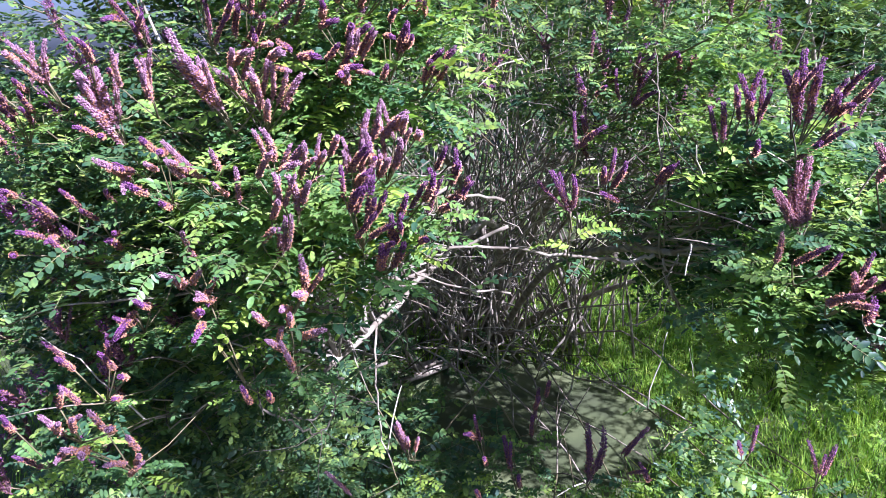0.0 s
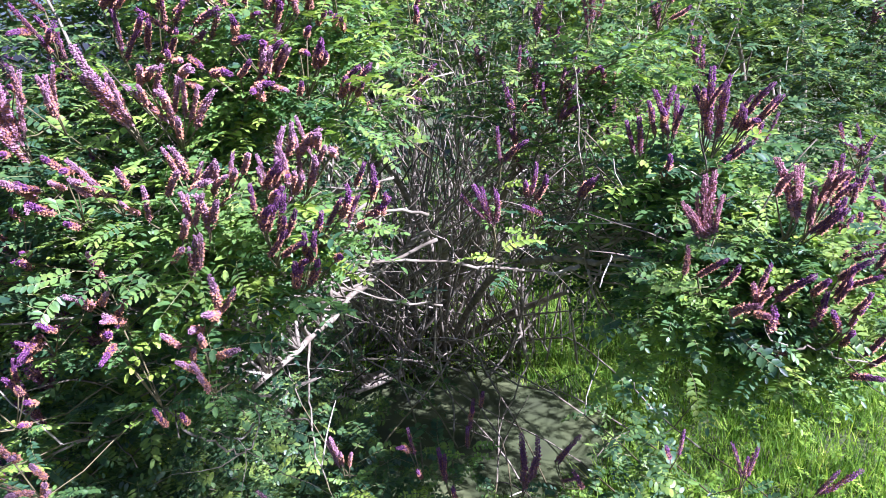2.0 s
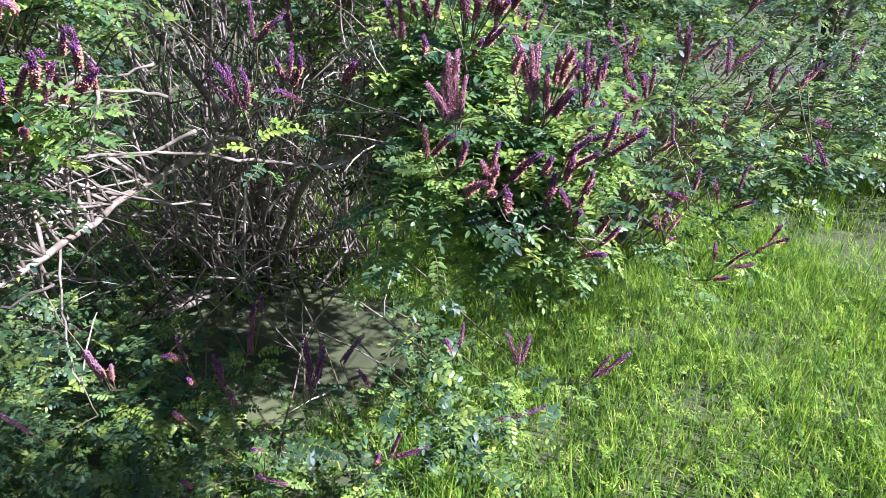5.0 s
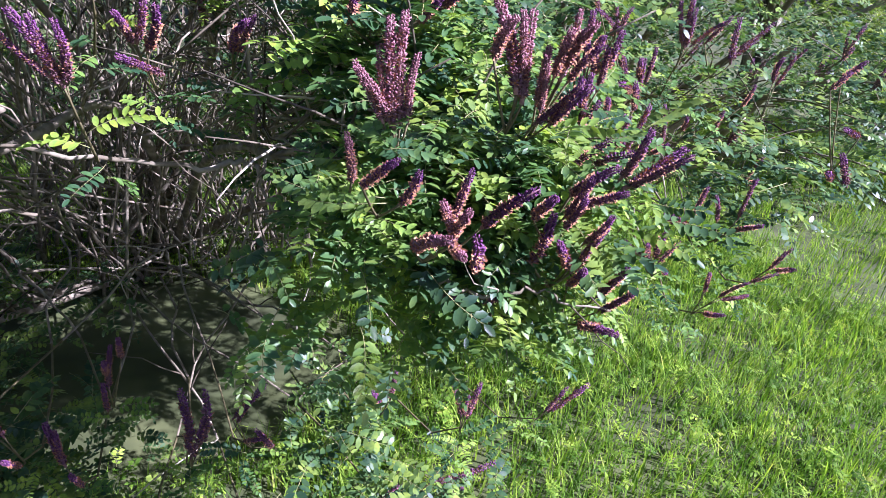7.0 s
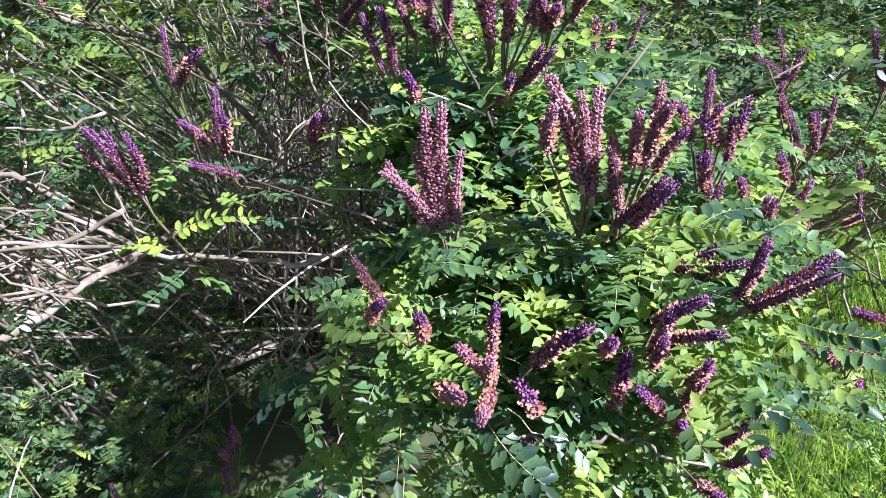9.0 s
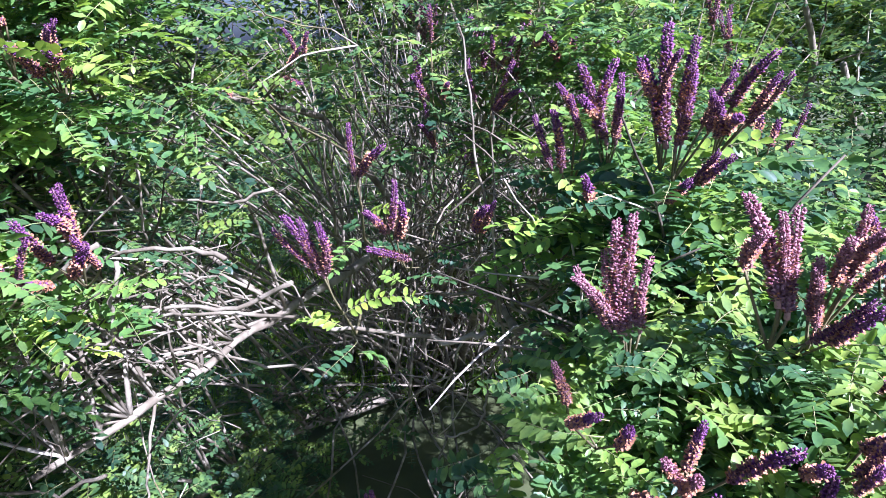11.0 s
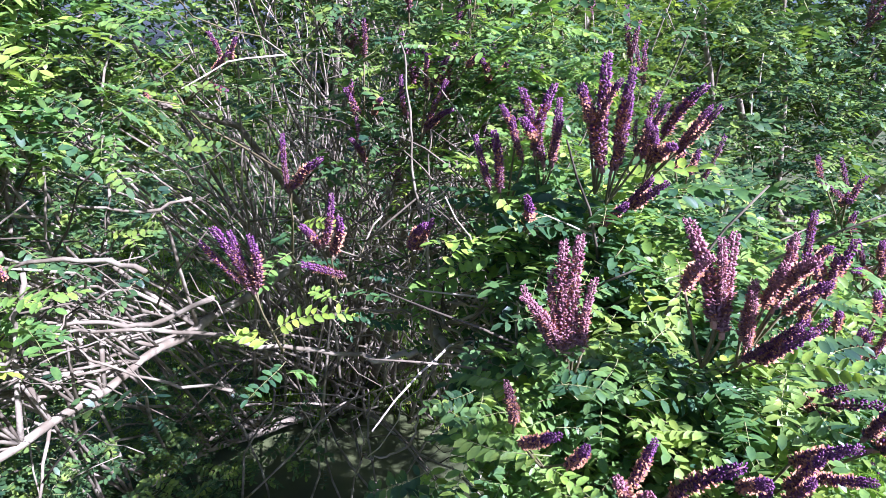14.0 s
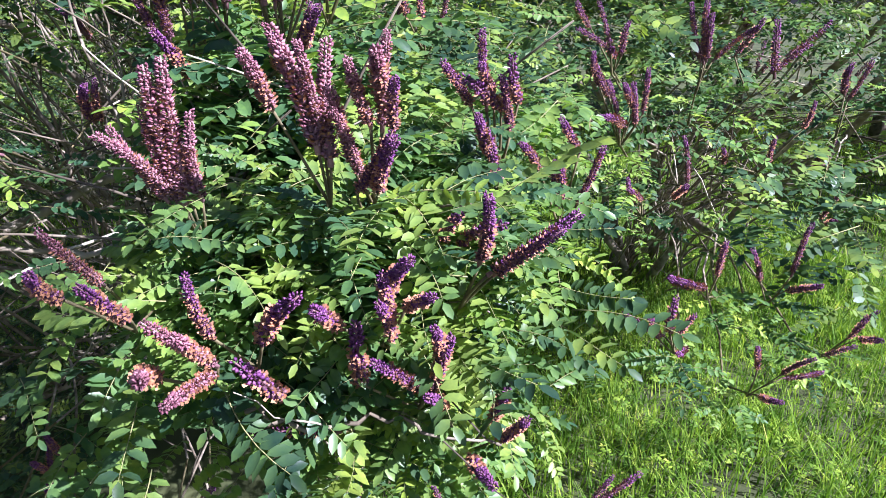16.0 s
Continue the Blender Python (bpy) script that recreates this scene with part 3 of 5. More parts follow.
shoot(shrub, PURPLE, (-0.818, -0.567, 1.545), 9, 0.46, (0.013, -0.033, 0.034, 0.011, -0.068, 0.028), (0.043, -0.033, 0.064, 0.013, -0.068, 0.022), (-0.011, -0.033, 0.013, 0.023, -0.060, 0.036))
shoot(shrub, PURPLE, (-0.921, -0.551, 1.405), 8, 0.46, (-0.022, -0.029, 0.077, 0.016, -0.052, 0.051), (0.051, -0.029, 0.078, 0.008, -0.044, 0.057), (0.068, -0.029, 0.062, 0.025, -0.056, 0.038), (0.050, -0.029, 0.022, 0.021, -0.056, 0.041), (-0.026, -0.029, 0.010, 0.011, -0.044, 0.061))
shoot(shrub, PINK, (-0.903, -0.653, 1.391), 9, 0.46, (-0.008, -0.027, 0.031, 0.019, -0.044, 0.057), (-0.012, -0.027, 0.036, 0.032, -0.052, 0.047), (0.013, -0.027, 0.037, 0.030, -0.044, 0.056), (0.075, -0.027, 0.038, 0.030, -0.044, 0.049))
shoot(shrub, PINK, (-0.830, -0.651, 1.334), 9, 0.46, (-0.054, -0.029, 0.056, 0.014, -0.056, 0.047), (-0.043, -0.029, 0.062, 0.016, -0.064, 0.038), (0.014, -0.029, 0.036, 0.010, -0.056, 0.049), (0.039, -0.029, 0.064, 0.018, -0.048, 0.051), (0.029, -0.029, 0.037, 0.042, -0.044, 0.045), (0.015, -0.029, 0.015, 0.041, -0.040, 0.048))
shoot(shrub, PURPLE, (-1.040, -0.572, 1.286), 8, 0.46, (-0.021, -0.028, 0.088, 0.020, -0.052, 0.047), (0.014, -0.028, 0.011, 0.003, -0.044, 0.057))
shoot(shrub, PURPLE, (-1.056, -0.418, 1.843), 8, 0.42, (-0.001, -0.032, 0.024, 0.014, -0.056, 0.046), (0.017, -0.032, 0.053, 0.016, -0.064, 0.032), (0.050, -0.032, 0.057, 0.015, -0.064, 0.036), (-0.017, -0.032, 0.004, 0.021, -0.064, 0.031), (0.047, -0.032, 0.091, 0.017, -0.068, 0.025))
shoot(shrub, PURPLE, (-1.021, -0.418, 1.632), 8, 0.42, (-0.018, -0.032, 0.046, 0.003, -0.068, 0.033), (0.019, -0.032, 0.012, 0.012, -0.060, 0.043), (-0.082, -0.032, 0.013, 0.032, -0.064, 0.023), (0.061, -0.032, 0.099, 0.015, -0.056, 0.046))
shoot(shrub, PURPLE, (-0.934, -0.418, 1.660), 8, 0.42, (0.002, -0.032, 0.049, 0.008, -0.060, 0.039), (0.040, -0.032, 0.080, 0.015, -0.064, 0.038), (0.034, -0.032, -0.006, 0.008, -0.052, 0.050), (-0.141, -0.032, 0.094, 0.023, -0.064, 0.027))
shoot(shrub, PINK, (-0.425, -0.190, 1.030), 8, 0.46, (-0.007, -0.020, 0.039, -0.029, 0.000, 0.085), (0.007, -0.020, 0.039, 0.010, -0.040, 0.060))
shoot(shrub, PURPLE, (-0.254, -0.186, 1.022), 6, 0.46, (-0.008, -0.024, 0.074, -0.019, -0.004, 0.072), (-0.021, -0.024, 0.082, -0.011, -0.044, 0.061), (0.004, -0.024, 0.011, -0.005, -0.044, 0.057))
shoot(shrub, PURPLE, (-0.131, -0.079, 1.035), 5, 0.46, (0.001, -0.021, 0.052, 0.006, 0.000, 0.089), (-0.006, -0.021, 0.002, -0.001, -0.008, 0.072), (0.000, -0.021, 0.085, 0.011, -0.044, 0.059), (0.028, -0.021, 0.117, 0.003, -0.032, 0.066))
shoot(shrub, PURPLE, (-0.177, -0.181, 0.946), 6, 0.46, (-0.013, -0.019, 0.065, -0.019, 0.000, 0.095), (-0.019, -0.019, 0.081, 0.006, -0.012, 0.072), (0.008, -0.019, 0.017, -0.008, -0.040, 0.064))
shoot(shrub, DARK, (-0.000, -0.135, 0.919), 8, 0.46, (0.005, -0.015, 0.075, -0.011, 0.000, 0.121), (-0.001, -0.015, 0.042, 0.003, 0.000, 0.114), (0.019, -0.015, 0.059, 0.036, 0.000, 0.114), (-0.001, -0.015, 0.025, 0.038, 0.000, 0.100))
shoot(shrub, DARK, (0.113, -0.128, 0.938), 6, 0.46, (-0.036, -0.022, 0.091, 0.063, 0.000, 0.073), (-0.028, -0.022, 0.083, 0.026, -0.016, 0.068), (-0.019, -0.022, 0.034, 0.041, -0.044, 0.044), (0.036, -0.022, 0.011, -0.025, -0.036, 0.060))
shoot(shrub, DARK, (0.359, -0.151, 1.006), 5, 0.46, (0.011, -0.019, 0.045, 0.011, 0.000, 0.077), (-0.007, -0.019, 0.037, -0.024, -0.032, 0.061))
shoot(shrub, DARK, (0.521, -0.184, 0.970), 6, 0.46, (-0.009, -0.016, 0.045, -0.018, 0.000, 0.091), (0.004, -0.016, 0.038, 0.018, 0.000, 0.092), (-0.003, -0.016, 0.043, -0.003, -0.012, 0.073))
shoot(shrub, DARK, (0.843, 0.045, 0.743), 5, 0.46, (0.008, -0.015, 0.034, 0.055, 0.000, 0.079), (0.018, -0.015, 0.033, 0.113, 0.000, 0.075))
shoot(shrub, PURPLE, (0.158, -0.280, 0.800), 9, 0.49, (0.025, -0.020, 0.046, 0.019, 0.000, 0.076), (0.032, -0.020, 0.045, 0.086, 0.000, 0.017), (-0.003, -0.020, 0.032, -0.021, -0.044, 0.057))
shoot(shrub, DARK, (0.445, -0.182, 0.782), 6, 0.46, (0.025, -0.018, 0.060, 0.144, 0.000, 0.004), (-0.091, -0.018, 0.025, 0.051, 0.000, 0.051), (0.052, -0.018, 0.019, 0.029, -0.044, 0.051))
shoot(shrub, PINK, (-0.439, -0.180, 1.022), 6, 0.46, (-0.005, -0.020, 0.037, -0.027, 0.000, 0.080), (0.002, -0.020, 0.045, 0.005, -0.040, 0.064))
shoot(shrub, PINK, (-0.547, -0.285, 0.976), 6, 0.46, (-0.012, -0.015, 0.036, -0.052, 0.000, 0.065))
shoot(shrub, PURPLE, (-0.119, -0.275, 0.813), 10, 0.49, (-0.145, -0.025, 0.199, -0.007, -0.052, 0.055), (0.063, -0.025, -0.018, -0.079, 0.000, 0.046), (0.014, -0.025, 0.092, -0.022, -0.048, 0.051), (-0.150, -0.025, 0.010, -0.002, -0.044, 0.057))
shoot(shrub, DARK, (-0.696, -0.317, 2.113), 9, 0.42, (0.012, -0.033, 0.017, 0.007, -0.072, 0.019), (0.017, -0.033, 0.020, 0.026, -0.072, 0.003), (-0.005, -0.033, 0.038, 0.040, -0.060, 0.005), (0.002, -0.033, 0.031, 0.049, -0.056, 0.012))
shoot(shrub, PURPLE, (-0.722, -0.352, 2.000), 9, 0.42, (-0.012, -0.028, 0.082, 0.044, -0.048, 0.033), (-0.013, -0.028, 0.088, 0.053, -0.052, 0.020), (0.009, -0.028, 0.084, 0.050, -0.056, 0.010), (0.009, -0.028, 0.012, 0.014, -0.024, 0.067), (0.015, -0.028, -0.002, 0.033, -0.044, 0.047), (0.038, -0.028, 0.039, 0.037, -0.056, 0.030))
shoot(shrub, PURPLE, (-0.667, -0.332, 1.995), 9, 0.42, (-0.010, -0.028, 0.016, 0.022, -0.048, 0.053), (-0.013, -0.028, 0.026, 0.039, -0.052, 0.036), (0.040, -0.028, 0.046, -0.064, 0.000, 0.040), (0.025, -0.028, 0.061, 0.015, -0.044, 0.056), (0.017, -0.028, 0.085, 0.035, -0.052, 0.040))
shoot(shrub, DARK, (-0.649, -0.310, 1.998), 9, 0.42, (0.016, -0.030, 0.058, 0.036, -0.048, 0.040), (0.014, -0.030, 0.076, 0.052, -0.052, 0.018), (0.049, -0.030, 0.057, 0.046, -0.056, 0.023), (-0.001, -0.030, -0.003, 0.026, -0.068, 0.019))
shoot(shrub, PURPLE, (-0.547, -0.307, 2.069), 10, 0.46, (-0.045, -0.033, 0.051, 0.015, -0.064, 0.030), (-0.048, -0.033, 0.058, 0.039, -0.060, 0.010), (-0.024, -0.033, 0.027, 0.020, -0.072, 0.012), (0.006, -0.033, 0.015, 0.008, -0.072, 0.023), (0.037, -0.033, 0.014, 0.018, -0.068, 0.026))
shoot(shrub, PINK, (-0.454, -0.330, 2.043), 12, 0.46, (-0.011, -0.030, 0.021, 0.015, -0.060, 0.042), (0.004, -0.030, 0.069, 0.019, -0.064, 0.027), (0.006, -0.030, 0.050, 0.036, -0.052, 0.035), (0.037, -0.030, 0.023, 0.001, -0.052, 0.051), (0.033, -0.030, 0.029, 0.007, -0.028, 0.066), (0.024, -0.030, 0.043, 0.025, -0.060, 0.035))
shoot(shrub, PURPLE, (-0.462, -0.327, 2.038), 8, 0.46, (0.006, -0.033, 0.049, 0.027, -0.068, 0.014), (0.007, -0.033, 0.016, 0.025, -0.064, 0.027))
shoot(shrub, PURPLE, (-0.412, -0.288, 2.045), 10, 0.53, (0.005, -0.032, 0.029, 0.013, -0.056, 0.046), (0.005, -0.032, 0.033, 0.022, -0.064, 0.026))
shoot(shrub, PURPLE, (-0.363, -0.256, 2.033), 12, 0.61, (-0.015, -0.034, 0.049, 0.008, -0.064, 0.034), (-0.006, -0.034, 0.066, 0.025, -0.068, 0.015), (-0.006, -0.034, 0.014, 0.013, -0.072, 0.014), (0.013, -0.034, 0.010, 0.001, -0.072, 0.014))
shoot(shrub, PURPLE, (-0.379, -0.207, 2.120), 12, 0.68, (0.008, -0.033, 0.024, 0.030, -0.068, 0.015))
shoot(shrub, PURPLE, (-0.482, -0.388, 1.976), 9, 0.66, (-0.030, -0.032, 0.046, 0.033, -0.064, 0.016), (0.014, -0.032, 0.026, 0.031, -0.060, 0.033), (0.020, -0.032, 0.020, 0.030, -0.064, 0.027))
shoot(shrub, PURPLE, (-0.504, -0.408, 1.932), 9, 0.66, (-0.043, -0.032, 0.043, 0.042, -0.056, 0.018), (0.003, -0.032, 0.040, 0.034, -0.064, 0.018), (0.021, -0.032, 0.015, 0.031, -0.068, 0.012), (0.029, -0.032, 0.024, 0.031, -0.064, 0.012))
shoot(shrub, PINK, (-0.480, -0.388, 1.920), 9, 0.66, (0.008, -0.032, 0.044, 0.024, -0.064, 0.031), (0.011, -0.032, 0.044, 0.035, -0.056, 0.033), (0.005, -0.032, 0.015, 0.020, -0.072, 0.011))
shoot(shrub, PURPLE, (-0.412, -0.347, 1.931), 9, 0.66, (0.023, -0.033, 0.049, 0.015, -0.068, 0.030), (0.026, -0.033, 0.049, 0.028, -0.060, 0.033), (0.034, -0.033, 0.056, 0.029, -0.068, 0.014), (-0.010, -0.033, 0.006, 0.024, -0.068, 0.017))
shoot(shrub, PURPLE, (-0.352, -0.350, 1.902), 12, 0.66, (0.002, -0.030, 0.028, 0.015, -0.060, 0.041), (0.006, -0.030, 0.032, 0.025, -0.064, 0.031), (0.016, -0.030, 0.035, 0.034, -0.044, 0.048), (0.020, -0.030, 0.038, 0.031, -0.056, 0.039))
shoot(shrub, PINK, (-0.637, -0.430, 1.926), 9, 0.66, (0.051, -0.030, 0.048, 0.032, -0.064, 0.027), (0.044, -0.030, 0.045, 0.038, -0.060, 0.021), (-0.017, -0.030, 0.036, 0.032, -0.060, 0.034), (-0.009, -0.030, 0.042, 0.042, -0.052, 0.036), (0.002, -0.030, 0.016, 0.031, -0.040, 0.053))
shoot(shrub, PINK, (-0.608, -0.442, 1.864), 12, 0.66, (-0.006, -0.028, 0.060, 0.033, -0.056, 0.037), (0.004, -0.028, 0.054, 0.034, -0.036, 0.056), (0.021, -0.028, 0.048, 0.026, -0.036, 0.059), (0.028, -0.028, 0.041, 0.040, -0.040, 0.049), (0.037, -0.028, 0.029, 0.031, -0.032, 0.060), (-0.038, -0.028, 0.066, 0.031, -0.060, 0.032), (0.009, -0.028, 0.015, 0.024, -0.060, 0.036))
shoot(shrub, PINK, (-0.580, -0.494, 1.759), 10, 0.66, (0.001, -0.026, 0.062, 0.022, -0.044, 0.055), (0.007, -0.026, 0.031, 0.024, -0.032, 0.060), (0.013, -0.026, 0.028, 0.030, -0.032, 0.058), (-0.000, -0.026, 0.034, 0.039, -0.048, 0.041))
shoot(shrub, PINK, (-0.535, -0.491, 1.770), 9, 0.66, (-0.003, -0.029, 0.022, 0.028, -0.040, 0.059), (-0.006, -0.029, 0.028, 0.039, -0.044, 0.045), (0.028, -0.029, 0.048, 0.031, -0.064, 0.027), (0.046, -0.029, 0.058, 0.032, -0.052, 0.044))
shoot(shrub, PINK, (-0.534, -0.575, 1.726), 10, 0.66, (-0.014, -0.025, 0.042, 0.012, -0.036, 0.064), (-0.008, -0.025, 0.042, 0.030, -0.048, 0.049), (0.012, -0.025, 0.032, 0.016, -0.028, 0.067), (0.016, -0.025, 0.038, 0.027, -0.036, 0.060))
shoot(shrub, PINK, (-0.567, -0.575, 1.668), 9, 0.66, (0.003, -0.025, 0.081, 0.037, -0.052, 0.043), (0.015, -0.025, 0.022, 0.017, -0.016, 0.069), (0.020, -0.025, 0.029, 0.033, -0.028, 0.063), (-0.017, -0.025, 0.044, 0.042, -0.044, 0.040))
shoot(shrub, PURPLE, (-0.433, -0.572, 1.698), 10, 0.66, (-0.009, -0.028, 0.060, 0.013, -0.048, 0.056), (-0.004, -0.028, 0.057, 0.023, -0.036, 0.060), (0.010, -0.028, 0.047, 0.036, -0.048, 0.044), (0.019, -0.028, 0.048, 0.038, -0.048, 0.044), (-0.006, -0.028, 0.020, 0.038, -0.048, 0.042), (0.015, -0.028, 0.019, 0.038, -0.052, 0.042))
shoot(shrub, PINK, (-0.444, -0.467, 1.760), 13, 0.66, (-0.007, -0.023, 0.025, -0.026, 0.000, 0.069), (0.001, -0.023, 0.032, 0.009, -0.040, 0.062), (0.001, -0.023, 0.064, 0.005, -0.012, 0.071), (0.020, -0.023, 0.090, 0.031, -0.048, 0.047), (0.015, -0.023, 0.039, 0.008, -0.012, 0.072), (0.027, -0.023, 0.027, 0.028, -0.056, 0.044))
shoot(shrub, PINK, (-0.409, -0.452, 1.776), 13, 0.66, (-0.011, -0.028, 0.007, 0.014, -0.048, 0.054), (0.002, -0.028, 0.034, -0.003, 0.000, 0.075), (0.002, -0.028, 0.072, 0.027, -0.044, 0.052), (0.023, -0.028, 0.085, 0.018, -0.060, 0.037), (0.032, -0.028, 0.079, 0.015, -0.060, 0.043), (0.014, -0.028, 0.021, 0.032, -0.032, 0.060), (0.054, -0.028, 0.073, 0.024, -0.068, 0.024))
shoot(shrub, PURPLE, (-0.456, -0.500, 1.758), 9, 0.66, (0.004, -0.030, 0.053, 0.029, -0.056, 0.042), (0.011, -0.030, 0.029, 0.021, -0.064, 0.036), (0.007, -0.030, 0.023, 0.034, -0.052, 0.038))
shoot(shrub, PURPLE, (-0.385, -0.472, 1.696), 10, 0.66, (0.014, -0.028, 0.033, 0.031, -0.032, 0.059), (0.039, -0.028, 0.054, 0.036, -0.052, 0.041), (-0.003, -0.028, 0.026, 0.025, -0.056, 0.039))
shoot(shrub, PURPLE, (-0.326, -0.413, 1.706), 9, 0.66, (0.024, -0.027, 0.056, 0.020, -0.036, 0.061), (0.021, -0.027, 0.062, 0.030, -0.048, 0.050), (0.012, -0.027, 0.028, 0.050, -0.044, 0.030), (0.008, -0.027, 0.021, 0.051, -0.044, 0.031), (-0.011, -0.027, 0.034, 0.017, -0.048, 0.051))
shoot(shrub, PURPLE, (-0.411, -0.531, 1.633), 10, 0.66, (0.019, -0.029, 0.061, 0.026, -0.048, 0.051), (0.026, -0.029, 0.065, 0.026, -0.052, 0.044), (0.002, -0.029, 0.048, 0.026, -0.052, 0.043), (0.019, -0.029, 0.024, 0.029, -0.040, 0.056), (0.023, -0.029, 0.031, 0.035, -0.044, 0.047), (-0.006, -0.029, 0.025, 0.031, -0.056, 0.039), (0.000, -0.029, 0.022, 0.019, -0.060, 0.041))
shoot(shrub, PURPLE, (-0.237, -0.119, 2.040), 4, 0.46, (-0.008, -0.031, 0.071, 0.007, -0.064, 0.037), (0.007, -0.031, 0.039, 0.017, -0.052, 0.048), (0.007, -0.031, 0.015, 0.016, -0.064, 0.034))
shoot(shrub, DARK, (-0.322, 0.131, 1.861), 4, 0.46, (0.099, -0.031, 0.071, 0.019, -0.056, 0.043), (0.067, -0.031, 0.056, 0.040, -0.056, 0.029), (-0.044, -0.031, 0.007, 0.014, -0.068, 0.029))
shoot(shrub, DARK, (-0.182, 0.234, 2.125), 4, 0.46, (0.028, -0.034, 0.010, 0.000, -0.064, 0.034), (-0.004, -0.034, 0.048, 0.003, -0.072, 0.020), (-0.076, -0.034, 0.051, 0.002, -0.072, 0.011))
shoot(shrub, DARK, (-0.002, 0.122, 1.784), 5, 0.46, (-0.015, -0.022, 0.065, -0.006, 0.000, 0.082), (-0.005, -0.022, 0.065, -0.012, -0.056, 0.047), (0.002, -0.022, -0.008, -0.012, -0.028, 0.067), (0.003, -0.022, 0.157, 0.007, -0.020, 0.069))
shoot(shrub, PURPLE, (0.182, 0.172, 2.009), 9, 0.57, (0.004, -0.015, 0.046, 0.002, 0.000, 0.124), (0.017, -0.015, 0.056, 0.023, 0.000, 0.089), (-0.005, -0.015, 0.032, -0.014, 0.000, 0.078))
shoot(shrub, DARK, (0.196, 0.232, 2.132), 5, 0.46, (-0.062, -0.032, 0.027, -0.033, -0.052, 0.042), (-0.032, -0.032, 0.025, 0.001, -0.068, 0.029), (0.068, -0.032, 0.035, -0.022, -0.060, 0.035), (0.081, -0.032, 0.040, -0.014, -0.068, 0.023))
shoot(shrub, PURPLE, (0.275, -0.098, 2.035), 10, 0.61, (-0.001, -0.032, 0.050, 0.008, -0.048, 0.056), (0.003, -0.032, 0.046, 0.009, -0.064, 0.038), (0.006, -0.032, 0.018, 0.022, -0.068, 0.012))
shoot(shrub, PURPLE, (-0.081, -0.283, 1.640), 4, 0.50, (-0.004, -0.017, 0.035, -0.033, 0.000, 0.089), (-0.001, -0.017, 0.039, 0.017, -0.016, 0.069), (-0.015, -0.017, 0.046, -0.055, 0.000, 0.048), (-0.008, -0.017, 0.046, -0.017, -0.008, 0.070))
shoot(shrub, PURPLE, (0.005, -0.223, 1.662), 4, 0.50, (-0.016, -0.027, 0.057, 0.024, -0.016, 0.067), (-0.020, -0.027, 0.057, -0.009, -0.048, 0.054), (-0.006, -0.027, 0.050, 0.035, -0.040, 0.053), (0.012, -0.027, 0.021, -0.044, -0.048, 0.033))
shoot(shrub, PURPLE, (-0.064, -0.178, 1.742), 4, 0.50, (0.001, -0.022, 0.037, -0.013, 0.000, 0.075), (0.005, -0.022, 0.041, 0.030, -0.044, 0.049))
shoot(shrub, PURPLE, (0.099, -0.171, 1.671), 4, 0.46, (-0.000, -0.029, 0.034, 0.000, -0.052, 0.054), (0.007, -0.029, 0.034, 0.015, -0.056, 0.048))
shoot(shrub, PURPLE, (0.098, 0.121, 1.808), 9, 0.49, (0.008, -0.021, 0.091, 0.002, -0.040, 0.061), (0.015, -0.021, 0.091, 0.027, -0.036, 0.057), (0.005, -0.021, 0.018, 0.036, 0.000, 0.091), (0.010, -0.021, 0.022, 0.031, -0.040, 0.053), (-0.023, -0.021, 0.041, -0.025, 0.000, 0.068))
shoot(shrub, PURPLE, (0.076, 0.152, 1.800), 8, 0.46, (-0.061, -0.032, 0.052, 0.014, -0.064, 0.036), (-0.076, -0.032, -0.035, -0.011, -0.044, 0.059), (0.137, -0.032, 0.112, -0.005, -0.056, 0.048), (0.161, -0.032, 0.112, -0.001, -0.060, 0.040), (0.099, -0.032, 0.139, 0.013, -0.072, 0.017))
shoot(shrub, PURPLE, (0.218, -0.217, 1.774), 12, 0.82, (-0.021, -0.023, 0.024, -0.023, -0.012, 0.068), (-0.010, -0.023, 0.021, -0.003, 0.000, 0.079), (0.017, -0.023, 0.061, -0.029, -0.040, 0.055), (0.006, -0.023, 0.087, -0.014, -0.060, 0.042))
shoot(shrub, PURPLE, (0.262, -0.219, 1.797), 12, 0.82, (-0.001, -0.021, 0.032, -0.027, 0.000, 0.096), (-0.014, -0.021, 0.045, 0.002, 0.000, 0.086), (0.009, -0.021, 0.032, 0.003, 0.000, 0.083), (0.006, -0.021, 0.038, 0.003, -0.040, 0.061), (-0.014, -0.021, 0.068, -0.011, -0.072, 0.016))
shoot(shrub, PURPLE, (0.316, -0.278, 1.814), 13, 0.82, (0.002, -0.022, 0.020, -0.022, 0.000, 0.098), (-0.002, -0.022, 0.030, -0.005, 0.000, 0.121), (-0.007, -0.022, 0.077, -0.002, -0.052, 0.052), (-0.019, -0.022, 0.077, -0.020, -0.064, 0.034))
shoot(shrub, PURPLE, (0.333, -0.280, 1.802), 13, 0.82, (-0.006, -0.020, 0.029, 0.017, 0.000, 0.089), (-0.004, -0.020, 0.060, 0.010, 0.000, 0.089), (0.000, -0.020, 0.036, 0.011, 0.000, 0.077), (0.027, -0.020, 0.048, -0.004, -0.052, 0.051), (0.020, -0.020, 0.054, 0.010, -0.040, 0.060))
